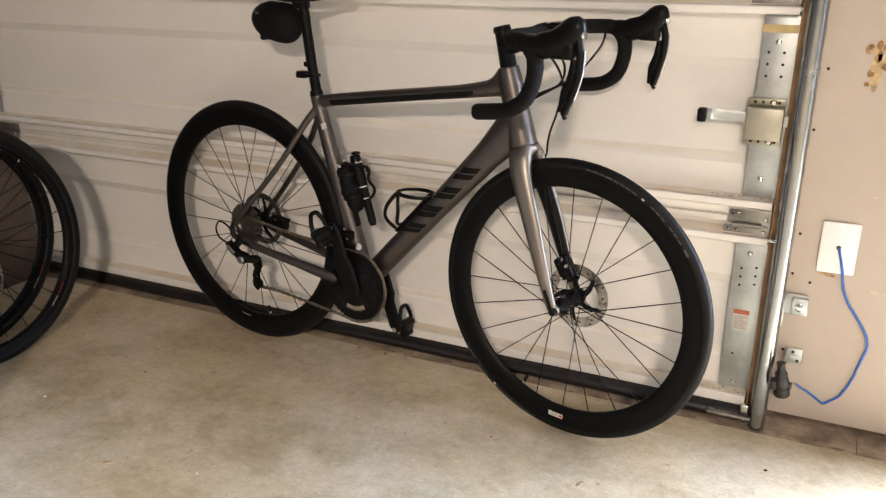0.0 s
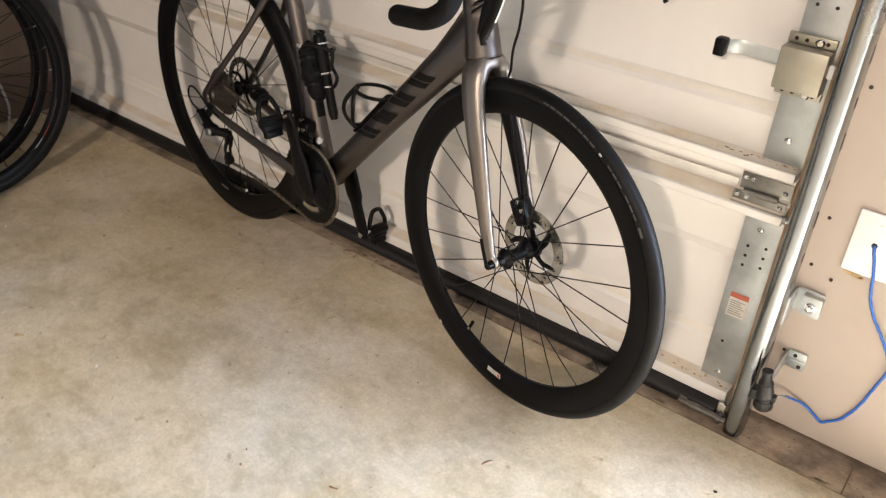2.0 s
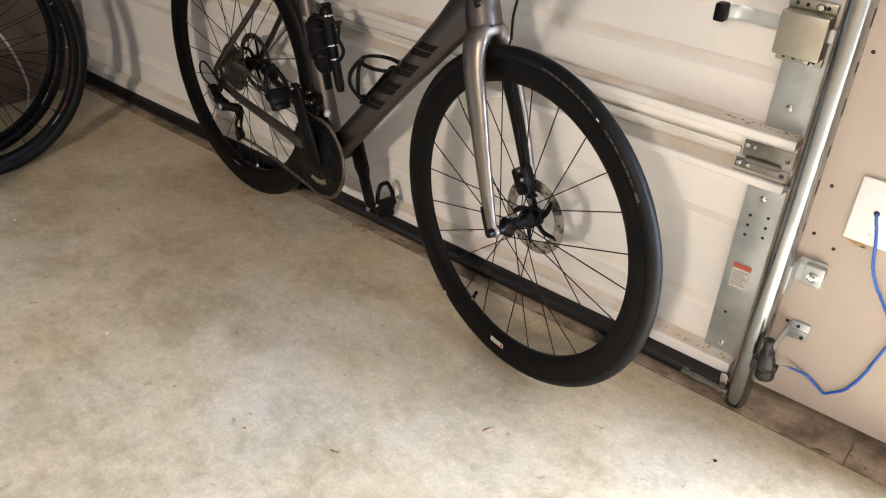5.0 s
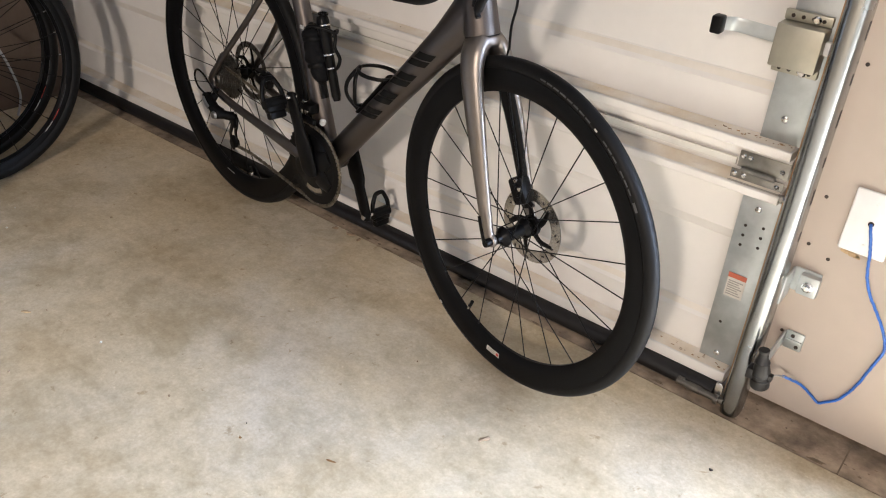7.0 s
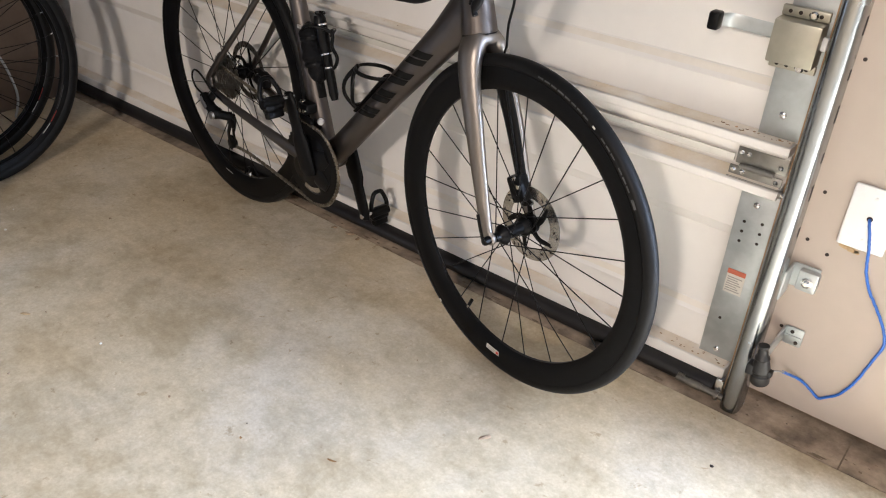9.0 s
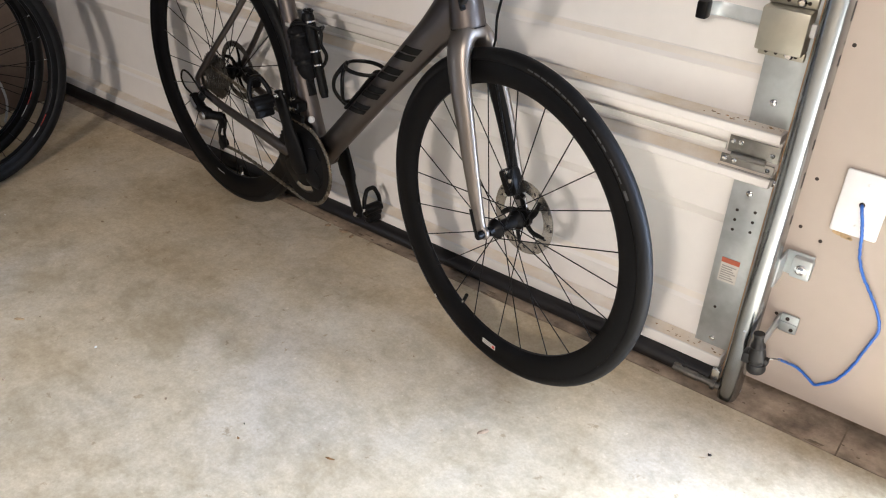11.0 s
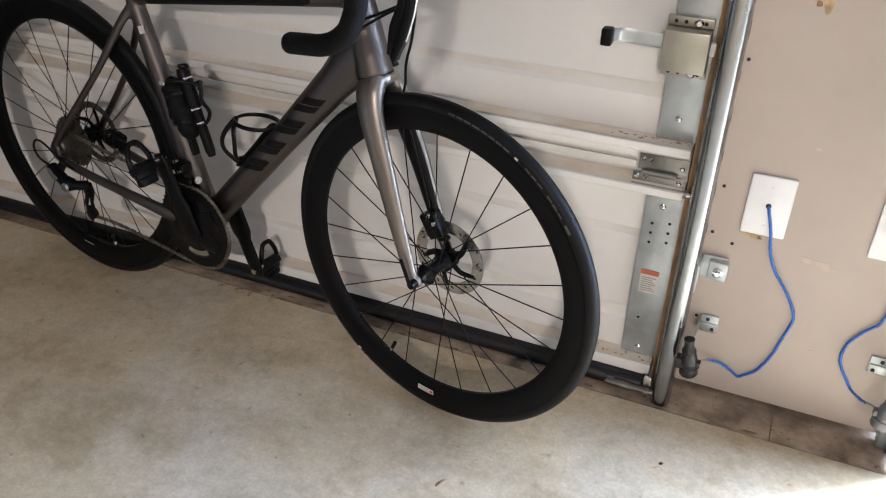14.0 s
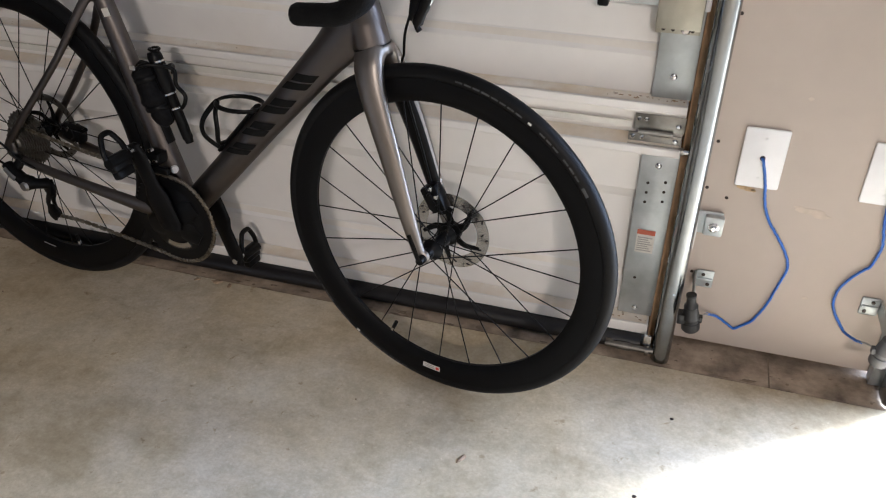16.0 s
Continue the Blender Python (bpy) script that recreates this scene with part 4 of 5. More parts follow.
for s in (-1, 1):
    path = glide([(0.922, 0, 0.960), (0.922, s * 0.07, 0.961), (0.926, s * 0.14, 0.963), (0.945, s * 0.19, 0.962), (0.978, s * 0.206, 0.961), (0.998, s * 0.209, 0.950), (1.010, s * 0.211, 0.926), (1.009, s * 0.213, 0.892), (0.995, s * 0.215, 0.856), (0.971, s * 0.217, 0.836), (0.945, s * 0.218, 0.826), (0.915, s * 0.219, 0.822), (0.880, s * 0.220, 0.818)], 5)
    tube(bar, path, [0.0155] * 6 + [0.0165] * (len(path) - 7) + [0.0145], 12, ref=(0.1, 0.2, 1))
bmesh.ops.transform(bar, matrix=TURN_BAR, verts=bar.verts)
bars = part("handlebar", bar, TAPE, bike, "black taped drop handlebar", smooth=70)
for s in (-1, 1):
    hd = bmesh.new()
    hp = glide([(0.990, s * 0.208, 0.956), (1.022, s * 0.209, 0.957), (1.058, s * 0.209, 0.967), (1.085, s * 0.208, 0.988), (1.101, s * 0.207, 1.010)], 4)
    tube(hd, hp, [(0.0185, 0.022)] * 4 + [(0.0175, 0.026)] * 5 + [(0.0165, 0.026)] * 4 + [(0.016, 0.024), (0.0145, 0.021), (0.010, 0.014), (0.005, 0.007)], 14)
    bx(hd, 1.040, 1.094, s * 0.209 - 0.012, s * 0.209 + 0.012, 0.934, 0.972, 0.010)
    bmesh.ops.transform(hd, matrix=TURN_BAR, verts=hd.verts)
    hood = part("brake_hood", hd, BLACK, bars, "black rubber brake hood", smooth=70)
    lv = bmesh.new()
    lp = glide([(1.094, s * 0.210, 0.982), (1.104, s * 0.212, 0.950), (1.103, s * 0.214, 0.908), (1.093, s * 0.217, 0.868), (1.082, s * 0.222, 0.836), (1.086, s * 0.223, 0.826)], 4)
    tube(lv, lp, [(0.0075, 0.008)] * 8 + [(0.006, 0.009)] * 6 + [(0.006, 0.008)] * 3 + [(0.005, 0.004)] * 4, 10)
    bmesh.ops.transform(lv, matrix=TURN_BAR, verts=lv.verts)
    part("brake_lever", lv, BLACK, bars, "black and polished alloy brake lever", smooth=60)
    pl = bmesh.new()
    tube(pl, [p + np.array([-0.013, 0, -0.004]) for p in lp[5:16]], [(0.005, 0.006), (0.005, 0.007), (0.005, 0.008), (0.005, 0.009), (0.005, 0.011), (0.0045, 0.013), (0.0045, 0.0135), (0.004, 0.012), (0.004, 0.009), (0.003, 0.006), (0.002, 0.003)], 10)
    bmesh.ops.transform(pl, matrix=TURN_BAR, verts=pl.verts)
    part("shift_paddle", pl, BLACK, bars)
    cp = bmesh.new()
    tube(cp, [p + np.array([0.0095, -0.0, 0.002]) for p in lp[4:14]], [(0.0022, 0.0010)] * 10, 8)
    bmesh.ops.transform(cp, matrix=TURN_BAR, verts=cp.verts)
    part("lever_face", cp, ALLOY, bars, "polished lever face")
    cp = bmesh.new()
    lathe(cp, [(0, -0.004), (0.007, -0.004), (0.0085, 0), (0.007, 0.004), (0, 0.004)], 14, True, TURN_BAR @ Matrix.Translation((1.108, s * 0.209, 0.980)) @ Matrix.Rotation(radians(90), 4, "Z"))
    part("lever_pivot", cp, CHROME, bars)
q = bmesh.new()
bx(q, 0.935, 0.985, -0.022, 0.022, 0.976, 0.984, 0.003)
bx(q, 0.918, 0.945, -0.012, 0.012, 0.962, 0.980, 0.003)
bmesh.ops.transform(q, matrix=TURN_BAR, verts=q.verts)
part("computer_mount", q, BLACK, bars, "black computer mount")
for pts in ([(0.98, -0.19, 0.955), (0.995, -0.12, 0.925), (0.990, -0.05, 0.862), (0.955, -0.005, 0.79), (0.930, 0.012, 0.735), (0.921, 0.022, 0.690)],
            [(0.975, 0.18, 0.955), (1.00, 0.10, 0.925), (0.985, 0.0, 0.868), (0.935, -0.045, 0.838), (0.885, -0.040, 0.815), (0.858, -0.024, 0.800)],
            [(0.985, -0.18, 0.955), (1.01, -0.10, 0.92), (0.985, -0.05, 0.866), (0.93, -0.050, 0.83), (0.88, -0.042, 0.80), (0.855, -0.024, 0.785)]):
    c = tube(bmesh.new(), glide(pts, 6), 0.0025, 8)
    bmesh.ops.transform(c, matrix=TURN_BAR, verts=c.verts)
    part("brake_hose", c, BLACK, bars, "thin black brake hose", smooth=80)
hl = bmesh.new()
tube(hl, glide([(0.921, 0.022, 0.692), (0.913, 0.026, 0.660), (0.925, 0.030, 0.60), (0.952, 0.036, 0.50), (0.966, 0.040, 0.44)], 5), 0.0022, 8)
bmesh.ops.transform(hl, matrix=STEER, verts=hl.verts)
part("brake_hose", hl, BLACK, fork, smooth=80)

# seat post, saddle, bag and rear light
q = bmesh.new()
tube(q, [(0.258, 0, 0.765), (0.243, 0, 0.85), (0.226, 0, 0.975), (0.222, 0, 0.995)], [(0.0125, 0.0145)] * 4, 16)
tube(q, [(0.2565, 0, 0.765), (0.2545, 0, 0.778)], [(0.0165, 0.019), (0.0155, 0.018)], 16)
post = part("seatpost", q, CARBON, bike, "black carbon seatpost", smooth=60)
q = bmesh.new()
bx(q, 0.196, 0.236, -0.016, 0.016, 0.985, 1.012, 0.005)
for s in (-1, 1):
    tube(q, glide([(0.115, s * 0.030, 1.030), (0.15, s * 0.022, 1.008), (0.24, s * 0.021, 1.006), (0.31, s * 0.016, 1.022), (0.345, s * 0.010, 1.034)], 4), 0.0036, 8)
part("saddle_clamp", q, BLACK, bike, "black saddle rails and clamp")
sd = bmesh.new()
tube(sd, glide([(0.085, 0, 1.046), (0.12, 0, 1.046), (0.18, 0, 1.045), (0.25, 0, 1.044), (0.32, 0, 1.041), (0.365, 0, 1.034)], 4), [(0.055, 0.010)] * 2 + [(0.068, 0.017)] * 6 + [(0.050, 0.018)] * 4 + [(0.030, 0.016)] * 5 + [(0.022, 0.014)] * 3 + [(0.010, 0.007)], 20)
part("saddle", sd, FABRIC, bike, "black padded saddle", smooth=80)
bg = bmesh.new()
bag_path, bag_r = [], []
for k in range(23):
    u = k / 22
    rr = max(0.004, (1 - abs(2 * u - 1) ** 2.4) ** 0.55)
    bag_path.append((0.050 + 0.160 * u, 0, 0.966 - 0.050 * u + 0.030 * u * u))
    bag_r.append((0.047 * rr, (0.046 + 0.014 * u) * rr * (1 + 0.03 * math.sin(9 * u))))
tube(bg, bag_path, bag_r, 20)
bag = part("saddle_bag", bg, FABRIC, bike, "black fabric saddle bag", smooth=80)
q = bmesh.new()
bx(q, 0.082, 0.098, -0.020, 0.020, 0.900, 0.918, 0.004)
part("bag_strap", q, BLACK, bag)
q = bmesh.new()
tube(q, glide([(0.098, -0.046, 0.978), (0.104, -0.049, 0.972), (0.112, -0.049, 0.974)], 4), 0.002, 6)
part("zip_pull", q, CHROME, bag)
q = bmesh.new()
bx(q, 0.196, 0.226, -0.013, 0.013, 0.808, 0.826, 0.004)
bx(q, 0.222, 0.262, -0.016, 0.016, 0.812, 0.822, 0.004)
bx(q, 0.222, 0.236, -0.010, 0.010, 0.838, 0.852, 0.004)
part("rear_light", q, BLACK, bike, "small black rear light on the seatpost")

# crankset, chain and gears
q = bmesh.new()
n = 50
ring = []
for k in range(n * 2):
    rr = 0.1035 if k % 2 else 0.0985
    ring.append((BB.x + rr * math.cos(math.pi * k / n), BB.z + rr * math.sin(math.pi * k / n)))
inner = [(BB.x + 0.0755 * math.cos(math.pi * k / n), BB.z + 0.0755 * math.sin(math.pi * k / n)) for k in range(n * 2)]
for y0, y1 in ((-0.052, -0.0485),):
    V = [[q.verts.new((x, y, z)) for x, z in R] for R, y in ((ring, y0), (ring, y1), (inner, y1), (inner, y0))]
    for i in range(4):
        A, B = V[i], V[(i + 1) % 4]
        for k in range(2 * n):
            q.faces.new((A[k], A[(k + 1) % (2 * n)], B[(k + 1) % (2 * n)], B[k]))
crank = part("chainring", q, BLACK, bike, "black toothed chainring", smooth=25)
q = bmesh.new()
lathe(q, [(0.030, -0.0455), (0.079, -0.0455), (0.079, -0.041), (0.030, -0.041)], 68, True, Matrix.Translation(BB))
part("small_ring", q, CARBON, crank, "black inner chainring carrier")
q = bmesh.new()
teeth = []
for k in range(27):
    a = radians(248 + 56 * k / 26)
    rr = 0.0715 if k % 2 else 0.0665
    teeth.append((BB.x + rr * math.cos(a), BB.z + rr * math.sin(a)))
teeth += [(BB.x + 0.057 * math.cos(radians(a)), BB.z + 0.057 * math.sin(radians(a))) for a in range(304, 247, -8)]
sheet(teeth, -0.0560, -0.0525, q)
part("inner_teeth", q, ROTOR, crank, "bright toothed edge of the inner chainring")
q = bmesh.new()
for a in (35, 112, 205, 330):
    a = radians(a)
    u = Vector((math.cos(a), 0, math.sin(a)))
    tube(q, [BB + Vector((0, -0.056, 0)) + u * 0.012, BB + Vector((0, -0.055, 0)) + u * 0.05, BB + Vector((0, -0.053, 0)) + u * 0.074], [(0.006, 0.030), (0.005, 0.026), (0.003, 0.016)], 14)
lathe(q, [(0, -0.061), (0.034, -0.0605), (0.048, -0.0555), (0.076, -0.0525), (0.0785, -0.0505), (0, -0.0505)], 40, True, Matrix.Translation(BB))
part("crank_spider", q, BLACK, crank, "black four-arm crank spider")
PED = Vector((-0.045, 0, 0.166))
for s, name in ((-1, "drive"), (1, "far")):
    q = bmesh.new()
    e = PED * (1 if s < 0 else -1)
    tube(q, glide([BB + Vector((0, s * 0.062, 0)) - e * 0.12, BB + Vector((0, s * 0.066, 0)), BB + Vector((0, s * 0.072, 0)) + e * 0.5, BB + Vector((0, s * 0.078, 0)) + e * 0.95, BB + Vector((0, s * 0.078, 0)) + e * 1.07], 4), [(0.009, 0.024)] * 3 + [(0.010, 0.030)] * 5 + [(0.0085, 0.021)] * 5 + [(0.0075, 0.0155)] * 3 + [(0.005, 0.007)], 14)
    lathe(q, [(0, -0.006), (0.013, -0.006), (0.0145, 0), (0.013, 0.006), (0, 0.006)], 18, True, Matrix.Translation(BB + Vector((0, s * 0.066, 0))))
    arm = part("crank_arm", q, CARBON, bike, "black crank arm", smooth=60)
    c = BB + e + Vector((0, s * 0.085, 0))
    q = bmesh.new()
    rod(c + Vector((0, -s * 0.018, 0)), c + Vector((0, s * 0.015, 0)), 0.007, 12, q)
    part("pedal_axle", q, CHROME, arm)
    pm = Matrix.Translation(c + Vector((0, s * 0.048, 0))) @ Matrix.Rotation(radians(-112 if s < 0 else -98), 4, "Y")
    q = bmesh.new()
    pm = pm @ Matrix.Translation((0, -0.006 * s, 0)) @ Matrix.Diagonal((0.9, 0.85, 0.9, 1))
    bx(q, -0.026, 0.012, -0.030, 0.030, -0.010, 0.010, 0.005, pm)
    bx(q, -0.044, -0.022, -0.026, 0.026, -0.009, 0.013, 0.005, pm)
    loop = glide([(0.006, -0.031, 0), (0.026, -0.029, 0), (0.050, -0.018, 0.001), (0.057, -0.011, 0.001), (0.0585, 0, 0.001), (0.057, 0.011, 0.001), (0.050, 0.018, 0.001), (0.026, 0.029, 0), (0.006, 0.031, 0)], 3)
    tube(q, [pm @ Vector(v) for v in loop], [(0.0055, 0.0060)] * len(loop), 8, ref=pm.to_3x3() @ Vector((0, 0, 1)))
    rod(pm @ Vector((-0.004, -0.032, 0)), pm @ Vector((-0.004, 0.032, 0)), 0.012, 14, q)
    part("pedal", q, BLACK, arm, "black clip-in road pedal", smooth=60)

cs = bmesh.new()
rc = [0.065, 0.060, 0.0555, 0.0515, 0.0475, 0.044, 0.0405, 0.037, 0.034, 0.031, 0.028]
for k, r in enumerate(rc):
    y = -0.018 - 0.0037 * k
    nt = int(r * 500)
    o = [(RX + r * (1.0 if j % 2 else 0.93) * math.cos(math.pi * j / nt), RR + r * (1.0 if j % 2 else 0.93) * math.sin(math.pi * j / nt)) for j in range(2 * nt)]
    sheet(o, y - 0.0009, y + 0.0009, cs)
lathe(cs, [(0, -0.060), (0.012, -0.060), (0.017, -0.056), (0.017, -0.018), (0, -0.018)], 24, True, Matrix.Translation((RX, 0, RR)))
part("cassette", cs, GEAR, bike, "worn steel eleven-speed cassette", smooth=25)
ch = bmesh.new()
path = glide([(RX, -0.038, RR + 0.034), (0.20, -0.042, 0.375), (BB.x - 0.01, -0.0505, BB.z + 0.1025), (BB.x + 0.055, -0.0505, BB.z + 0.087), (BB.x + 0.095, -0.0505, BB.z + 0.04), (BB.x + 0.100, -0.0505, BB.z - 0.02), (BB.x + 0.066, -0.0505, BB.z - 0.079), (BB.x + 0.01, -0.0505, BB.z - 0.1025), (BB.x - 0.055, -0.0495, BB.z - 0.098), (0.25, -0.047, 0.181), (0.12, -0.046, 0.190), (0.048, -0.052, 0.192)], 12)
total = [path[0]]
for a, b in zip(path[:-1], path[1:]):
    m = max(1, int(np.linalg.norm(b - a) / 0.0064))
    total += [a + (b - a) * j / m for j in range(1, m + 1)]
for j, (a, b) in enumerate(zip(total[:-1], total[1:])):
    t = Vector(b - a)
    if t.length > 1e-5:
        tube(ch, [Vector(a) - t * 0.15, Vector(b) + t * 0.15], [(0.0034 if j % 2 else 0.0020, 0.0052 if j % 2 else 0.0030)] * 2, 6)
part("chain", ch, CHAINM, bike, "brown oily bicycle chain", smooth=20)

# rear derailleur
q = bmesh.new()
tube(q, glide([(-0.002, -0.070, 0.345), (-0.004, -0.074, 0.325), (-0.012, -0.082, 0.312)], 3), [(0.006, 0.012)] * 7, 10)
tube(q, glide([(-0.030, -0.085, 0.322), (-0.012, -0.088, 0.310), (0.010, -0.088, 0.296), (0.026, -0.084, 0.284)], 4), [(0.013, 0.010)] * 4 + [(0.015, 0.011)] * 5 + [(0.016, 0.016)] * 4, 14)
tube(q, glide([(0.020, -0.088, 0.288), (0.030, -0.080, 0.284), (0.042, -0.064, 0.279), (0.046, -0.054, 0.276)], 3), [(0.014, 0.014)] * 4 + [(0.012, 0.012)] * 3 + [(0.013, 0.013)] * 3, 14)
lathe(q, [(0, -0.100), (0.011, -0.099), (0.0155, -0.092), (0.0165, -0.084), (0.0155, -0.076), (0.011, -0.070), (0, -0.069)], 20, True, Matrix.Translation((0.024, 0, 0.286)))
rd = part("rear_derailleur", q, BLACK, bike, "black and polished rear derailleur", smooth=60)
q = bmesh.new()
tube(q, glide([(-0.022, -0.1005, 0.318), (-0.008, -0.1035, 0.310), (0.006, -0.1035, 0.300)], 4), [(0.003, 0.0075)] * 9, 8)
lathe(q, [(0, -0.104), (0.009, -0.104), (0.012, -0.098), (0, -0.098)], 18, True, Matrix.Translation((0.026, 0, 0.284)))
part("polished_link", q, ALLOY, rd)
q = bmesh.new()
for y in (-0.062, -0.047):
    tube(q, glide([(0.044, y, 0.282), (0.050, y, 0.255), (0.040, y, 0.228), (0.045, y, 0.198), (0.041, y, 0.188)], 4), [(0.0012, 0.011)] * 4 + [(0.0012, 0.0075)] * 7 + [(0.0012, 0.014)] * 4 + [(0.0012, 0.010)] * 2, 8)
part("derailleur_cage", q, BLACK, rd, "black derailleur cage")
for px, pz in ((0.048, 0.262), (0.043, 0.203)):
    q = bmesh.new()
    lathe(q, [(0, -0.004), (0.017, -0.003), (0.0185, 0), (0.017, 0.003), (0, 0.004)], 22, True, Matrix.Translation((px, -0.0545, pz)))
    part("jockey_wheel", q, BLACK, rd)
q = bmesh.new()
tube(q, glide([(0.06, -0.068, 0.318), (0.01, -0.080, 0.338), (-0.028, -0.090, 0.378), (-0.055, -0.094, 0.385), (-0.070, -0.094, 0.362), (-0.064, -0.090, 0.335), (-0.040, -0.086, 0.322)], 5), 0.0026, 8)
part("shift_cable", q, BLACK, rd, "looped black shift cable", smooth=80)
q = bmesh.new()
bx(q, 0.350, 0.388, -0.050, -0.020, 0.392, 0.418, 0.005)
bx(q, 0.340, 0.412, -0.056, -0.046, 0.376, 0.392, 0.004)
fd = part("front_derailleur", q, BLACK, bike, "black front derailleur")
for x, z in ((0.372, 0.425), (0.380, 0.402), (0.366, 0.400)):
    w = bmesh.new()
    lathe(w, [(0, -0.054), (0.005, -0.054), (0.005, -0.046), (0, -0.046)], 10, True, Matrix.Translation((x, 0, z)))
    part("bolt", w, CHROME, fd)

# bottle cages, pump and tool pouch
dn = Vector((-0.731, 0, 0.682))
dd = Vector((0.682, 0, 0.731))
o = Vector((0.570, 0, 0.447))
q = bmesh.new()
c0 = o + dn * 0.064


def arc(center, a0, a1, r, tilt=0.0, n=16):
    out = []
    for k in range(n + 1):
        a = radians(a0 + (a1 - a0) * k / n)
        out.append(center + dn * (r * math.cos(a)) + Vector((0, 1, 0)) * (r * math.sin(a)) + dd * (tilt * math.cos(a)))
    return out


tube(q, arc(c0 + dd * 0.075, 0, 360, 0.037, -0.034, 28)[:-1], [(0.0050, 0.0034)] * 28, 8, True, ref=dd)
side = Vector((0, 1, 0))
leaf = glide([o - dd * 0.045 + dn * 0.036, c0 - dd * 0.040 + dn * 0.012 - side * 0.014, c0 - dd * 0.006 + dn * 0.031 - side * 0.020, c0 + dd * 0.046 + dn * 0.034 - side * 0.012, c0 + dd * 0.040 + dn * 0.018 - side * 0.030,
              c0 + dd * 0.022 - dn * 0.006 - side * 0.037, c0 - dd * 0.012 - dn * 0.024 - side * 0.026, o - dd * 0.020 + dn * 0.036], 6)
tube(q, leaf, [(0.0036, 0.0055)] * len(leaf), 8)
tube(q, [o - dd * 0.045 + dn * 0.034, o + dd * 0.03 + dn * 0.034, o + dd * 0.105 + dn * 0.036], [(0.012, 0.005)] * 3, 10)
tube(q, glide([o + dd * 0.10 + dn * 0.036, c0 + dd * 0.090 - dn * 0.026, c0 + dd * 0.078 - dn * 0.036], 3), [(0.009, 0.004)] * 7, 8)
part("bottle_cage", q, BLACK, bike, "empty black bottle cage", smooth=60)

su = Vector((-0.29, 0, 0.957))
sn = Vector((0.957, 0, 0.29))
so = Vector((0.3545, 0, 0.438))
q = bmesh.new()
tube(q, [so + sn * 0.026 - su * 0.02, so + sn * 0.026 + su * 0.14], [(0.012, 0.005)] * 2, 10)
tube(q, glide([so + sn * 0.030 + su * 0.135 + Vector((0, -0.030, 0)), so + sn * 0.070 + su * 0.150 + Vector((0, -0.034, 0)), so + sn * 0.106 + su * 0.128, so + sn * 0.100 + su * 0.096, so + sn * 0.112 + su * 0.070, so + sn * 0.092 + su * 0.048, so + sn * 0.055 + su * 0.042], 5), [(0.0042, 0.0042)] * 31, 8)
tube(q, glide([so + sn * 0.03 + su * 0.12 + Vector((0, 0.03, 0)), so + sn * 0.075 + su * 0.13 + Vector((0, 0.034, 0)), so + sn * 0.103 + su * 0.12], 5), 0.0035, 8)
part("bottle_cage", q, BLACK, bike, "black bottle cage holding a tool pouch", smooth=60)
q = bmesh.new()
pts, rad = [], []
for k in range(23):
    u = k / 22
    fat = max(0.12, min(1.0, (1 - abs(2 * u - 1) ** 3) ** 0.5)) * (1 + 0.10 * math.sin(17 * u) + 0.06 * math.sin(31 * u + 1))
    pts.append(so + sn * (0.049 + 0.003 * math.sin(7 * u)) + su * (0.018 + 0.140 * u) + Vector((0, -0.016, 0)))
    rad.append((0.027 * fat, 0.026 * fat))
tube(q, pts, rad, 18)
for v in q.verts:
    v.co += v.co.normalized() * (0.0035 * noise.noise(v.co * 60))
pouch = part("tool_pouch", q, FABRIC, bike, "black tool pouch strapped in the cage", smooth=80)
for h0 in (0.062, 0.122):
    q = bmesh.new()
    ctr = so + sn * 0.049 + su * h0 + Vector((0, -0.016, 0))
    tube(q, [ctr + sn * (0.0265 * math.cos(a)) + Vector((0, 0.0265 * math.sin(a), 0)) for a in (2 * math.pi * k / 20 for k in range(20))], [(0.005, 0.0015)] * 20, 6, True, ref=su)
    part("pouch_strap", q, BLACK, pouch)
q = bmesh.new()
bx(q, -0.006, 0.006, -0.002, 0.002, -0.004, 0.004, 0.001, Matrix.Translation(so + sn * 0.048 + su * 0.15 + Vector((0, -0.042, 0))))
part("pouch_tag", q, INK, pouch)
pa, pb = so + sn * 0.078 + su * 0.168 + Vector((0, -0.004, 0)), so + sn * 0.084 - su * 0.024 + Vector((0, -0.008, 0))
q = bmesh.new()
tube(q, [pa.lerp(pb, t) for t in (0, 0.04, 0.06, 0.45, 0.47, 0.94, 0.96, 1.0)], [0.012, 0.0145, 0.0150, 0.0145, 0.0115, 0.0110, 0.0095, 0.0080], 14)
pump = part("mini_pump", q, BLACK, bike, "gloss black mini pump with bright bands", smooth=40)
for t in (0.10, 0.44, 0.60):
    q = bmesh.new()
    tube(q, [pa.lerp(pb, t), pa.lerp(pb, t + 0.018)], 0.0153 if t < 0.46 else 0.0121, 14)
    part("pump_band", q, CHROME, pump)
q = bmesh.new()
tube(q, [pa + su * 0.004 + Vector((0.010 * math.cos(a), 0.010 * math.sin(a), 0.0)) + sn * 0.006 for a in (2 * math.pi * k / 14 for k in range(14))], 0.0028, 6, True)
part("pump_ring", q, BLACK, pump)


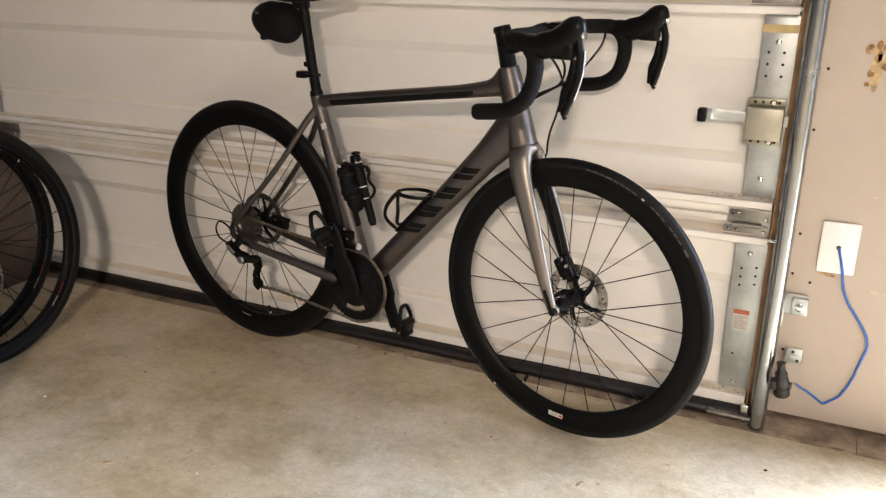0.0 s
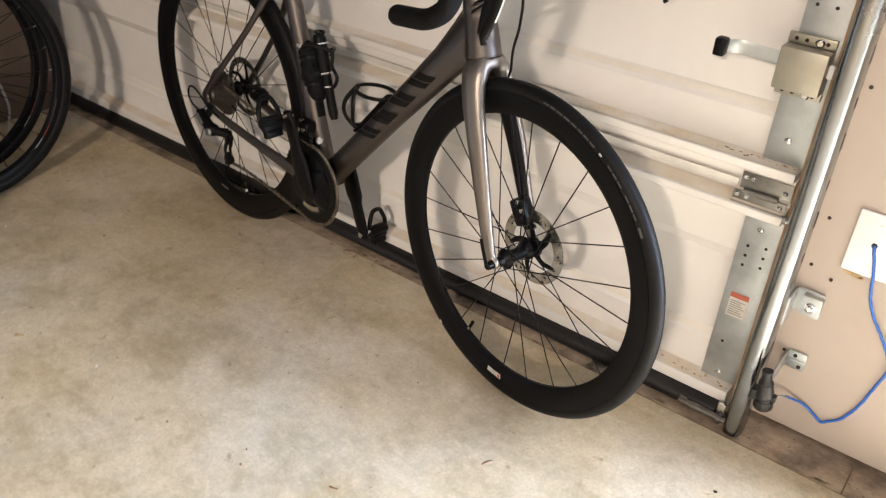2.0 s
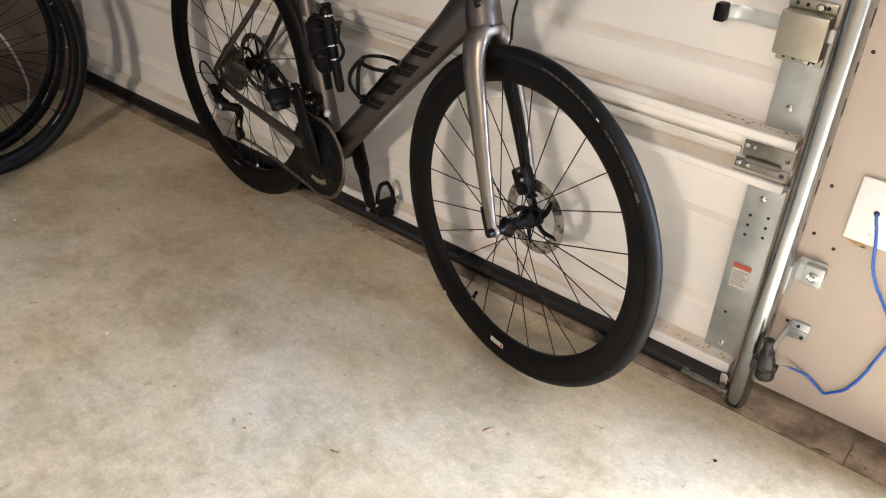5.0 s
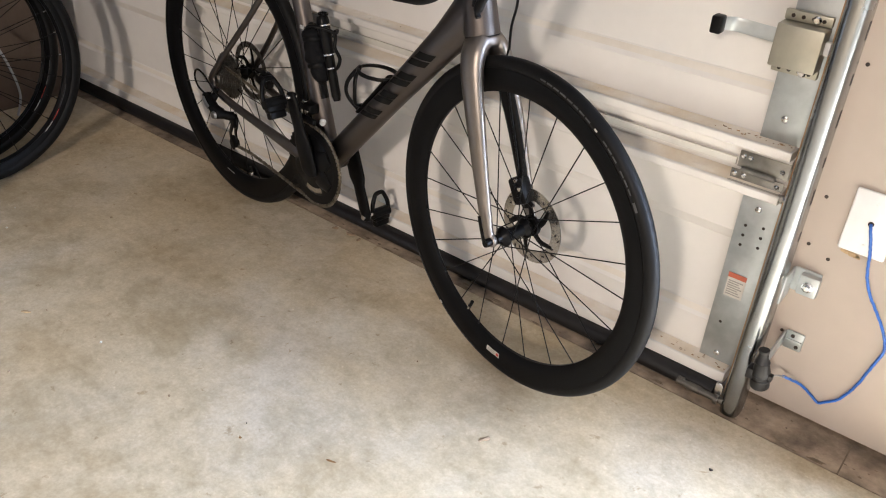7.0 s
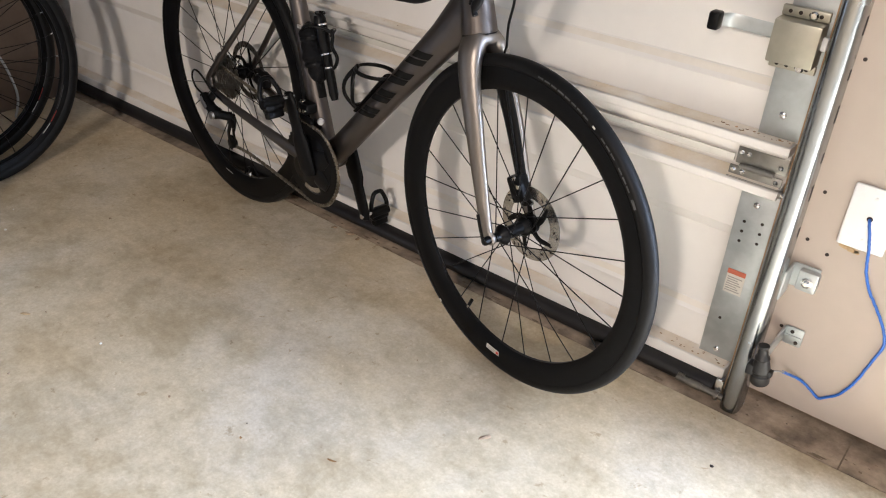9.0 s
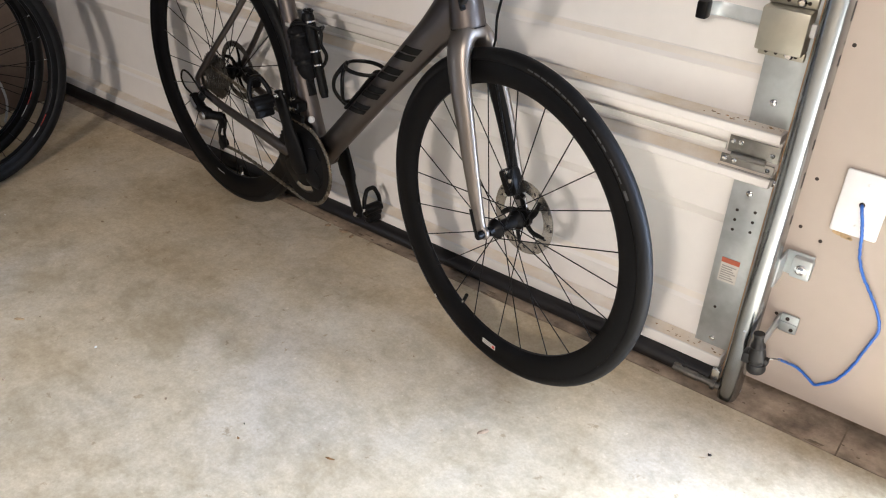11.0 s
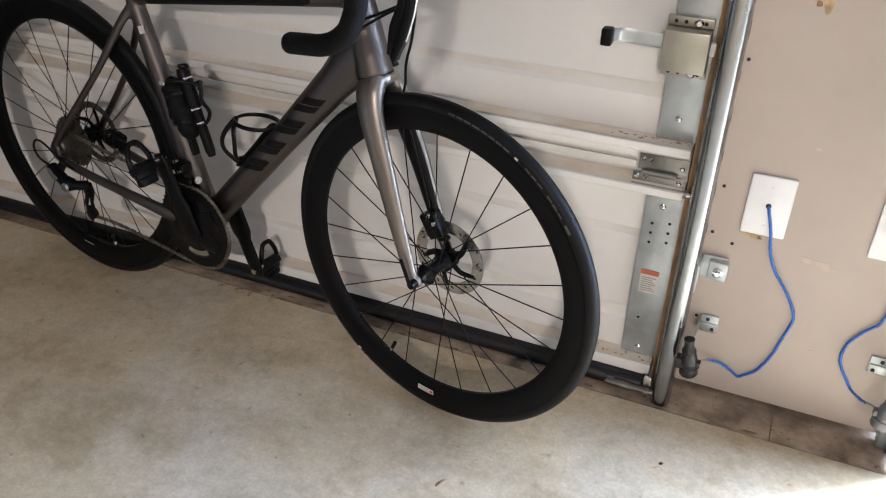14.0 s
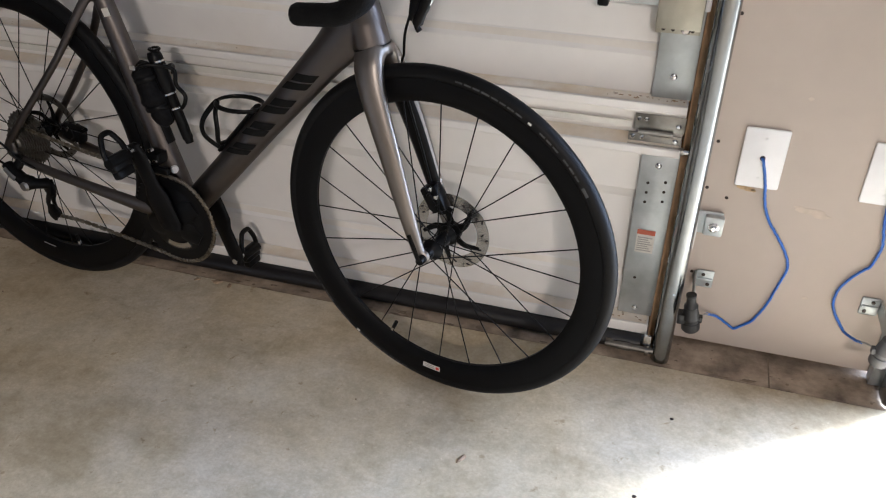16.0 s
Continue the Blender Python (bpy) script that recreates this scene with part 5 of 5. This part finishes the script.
# ---- loose wheels and boxes beside the bicycle ----
def loose_wheel(x, y, ro, az, lean, depth, spin, label):
    """A free wheel that stands on the floor; az turns its axle, lean tips its top away from the axle's near end."""
    m = pose(x, y, ro * math.cos(radians(lean)), 0, 0, az) @ pose(0, 0, 0, -lean, 0, 0) @ Matrix.Rotation(radians(spin), 4, "Y")
    w = build_wheel("bicycle_wheel", None, m, ro, depth, 0.019, 28, CHROME, CARBON, flange=0.026)
    tagged(w, label, "bicycle wheel", "loose wheels")
    hb = bmesh.new()
    lathe(hb, [(0.0075, -0.066), (0.0145, -0.066), (0.0155, -0.058), (0.0155, -0.044), (0.021, -0.036), (0.027, -0.026), (0.027, -0.020), (0.018, -0.014), (0.016, 0.03), (0.0075, 0.03)], 24, True)
    part("hub_shell", hb, BLACK, w, "black hub with open axle end")
    hb = bmesh.new()
    lathe(hb, [(0.0078, -0.0672), (0.0125, -0.0672), (0.0125, -0.0655), (0.0078, -0.0655)], 24, True)
    part("end_cap", hb, BLACK, w)
    for a0, a1, mt in ((330, 337, REDM), (338, 352, TYREINK), (322, 329, PAPER)):
        rim_label(w, a0 - spin, a1 - spin, ro - depth + 0.006, ro - depth + 0.0105, mt, "rim_print", -0.0006)
    return w


loose_wheel(-2.040, 1.583, 0.349, 88.0, 8.0, 0.053, 8, "black spoked bicycle wheel standing loose near the garage door")
loose_wheel(-2.140, 1.570, 0.345, 85.5, 2.0, 0.040, 3, "black spoked bicycle wheel leaning behind another wheel")

# plastic wrapped carton and a brown carton behind the wheels
cart = holder("wrapped_carton", pose(-2.74, 1.58, 0, 0, 0, 2), "dark grey carton with loose plastic wrap on top", "carton")
part("carton_body", box(-0.26, 0.26, -0.26, 0.13, 0.0, 0.145, 0.004), BOXM, cart)
b = bmesh.new()
bmesh.ops.create_grid(b, x_segments=40, y_segments=40, size=1)
for v in b.verts:
    x, y = v.co.x, v.co.y
    e = max(abs(x), abs(y))
    h = 0.26 * max(0.0, 1 - e ** 4) + 0.035 * noise.noise((x * 3.1, y * 3.3, 1.7)) + 0.016 * noise.noise((x * 9, y * 8, 4.1)) + 0.010 * noise.noise((x * 22, y * 21, 2.2))
    v.co = Vector((x * 0.33 * (1 + 0.1 * noise.noise((x, y, 9))), y * 0.25 - 0.07, 0.150 + max(0.0, h + 0.04)))
part("plastic_wrap", b, WRAP, cart, "crumpled glossy plastic wrap", smooth=180)
brown = holder("brown_carton", pose(-2.98, 1.97, 0, 0, 0, 0), "dark brown carton against the garage door", "carton")
part("carton_body", box(-0.22, 0.52, -0.17, 0.14, 0.0, 0.50, 0.004), BOXD, brown)
part("carton_flap", box(-0.22, 0.52, -0.17, -0.02, 0.502, 0.507, 0.001), BOXD, brown)
cord = tube(bmesh.new(), glide([(-2.55, 1.72, 0.52), (-2.42, 1.74, 0.43), (-2.36, 1.78, 0.35), (-2.33, 1.83, 0.25), (-2.35, 1.87, 0.10), (-2.38, 1.86, 0.006)], 6), 0.004, 8)
tagged(part("grey_cord", cord, TOTE, smooth=80), "pale grey cord hanging beside the loose wheels", "cord")
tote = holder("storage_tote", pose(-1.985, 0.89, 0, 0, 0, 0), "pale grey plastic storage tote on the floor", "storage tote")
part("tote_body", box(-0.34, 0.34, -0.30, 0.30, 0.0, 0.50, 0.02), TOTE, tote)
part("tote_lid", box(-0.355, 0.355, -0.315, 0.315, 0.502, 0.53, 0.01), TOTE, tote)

# bits on the floor
rng = random.Random(5)


def scrap(x, y, ln, wd, turn, mt, name, label, cat):
    b = bmesh.new()
    n = 9
    vs = []
    for k in range(n):
        a = 2 * math.pi * k / n
        r = 0.7 + 0.5 * rng.random()
        vs.append((ln * r * math.cos(a), wd * r * math.sin(a)))
    c = b.verts.new((0, 0, 0.004))
    ring = [b.verts.new((p, q, 0.0006 + 0.003 * rng.random())) for p, q in vs]
    low = [b.verts.new((p, q, 0.0)) for p, q in vs]
    for k in range(n):
        b.faces.new((c, ring[k], ring[(k + 1) % n]))
        b.faces.new((ring[k], low[k], low[(k + 1) % n], ring[(k + 1) % n]))
    b.faces.new(low)
    ob = part(name, b, mt)
    ob.matrix_world = pose(x, y, 0.0, 0, 0, turn)
    tagged(ob, label, cat, "floor litter")


for x, y, ln, wd, turn, mt, name, label, cat in [
        (-0.302, 1.713, 0.012, 0.0045, 60, LEAF, "dry_leaf", "small curled brown leaf on the concrete", "leaf"),
        (-0.485, 1.473, 0.010, 0.0016, 20, RUST, "twig", "tiny dark twig on the concrete", "twig"),
        (0.073, 1.940, 0.004, 0.003, 0, HOLE, "grit", "dark crumb of grit on the concrete", "grit"),
        (-1.036, 2.088, 0.016, 0.008, 10, LEAF, "dry_leaf", "brown leaf crumbs against the door seal", "leaf"),
        (-1.09, 2.082, 0.008, 0.005, 40, LEAF, "dry_leaf", "brown leaf crumbs against the door seal", "leaf"),
        (-1.00, 2.080, 0.009, 0.005, 80, LEAF, "dry_leaf", "brown leaf crumbs against the door seal", "leaf"),
        (-0.66, 1.40, 0.003, 0.0022, 0, RUST, "grit", "dark crumb of grit on the concrete", "grit"),
        (0.02, 1.72, 0.004, 0.003, 0, HOLE, "grit", "dark crumb of grit on the concrete", "grit"),
        (-0.10, 1.66, 0.004, 0.003, 0, HOLE, "grit", "dark crumb of grit on the concrete", "grit"),
        (-1.33, 1.33, 0.012, 0.0028, 35, TAN, "wood_chip", "pale wood chip on the concrete", "wood chip")]:
    scrap(x, y, ln, wd, turn, mt, name, label, cat)
for k in range(16):
    x, y = rng.uniform(-1.9, 0.45), rng.uniform(1.1, 2.05)
    scrap(x, y, rng.uniform(0.0015, 0.0035), rng.uniform(0.001, 0.0025), rng.uniform(0, 180), (LEAF, PAPER, HOLE, LEAF)[k % 4], "grit", "tiny crumb of grit on the concrete", "grit")
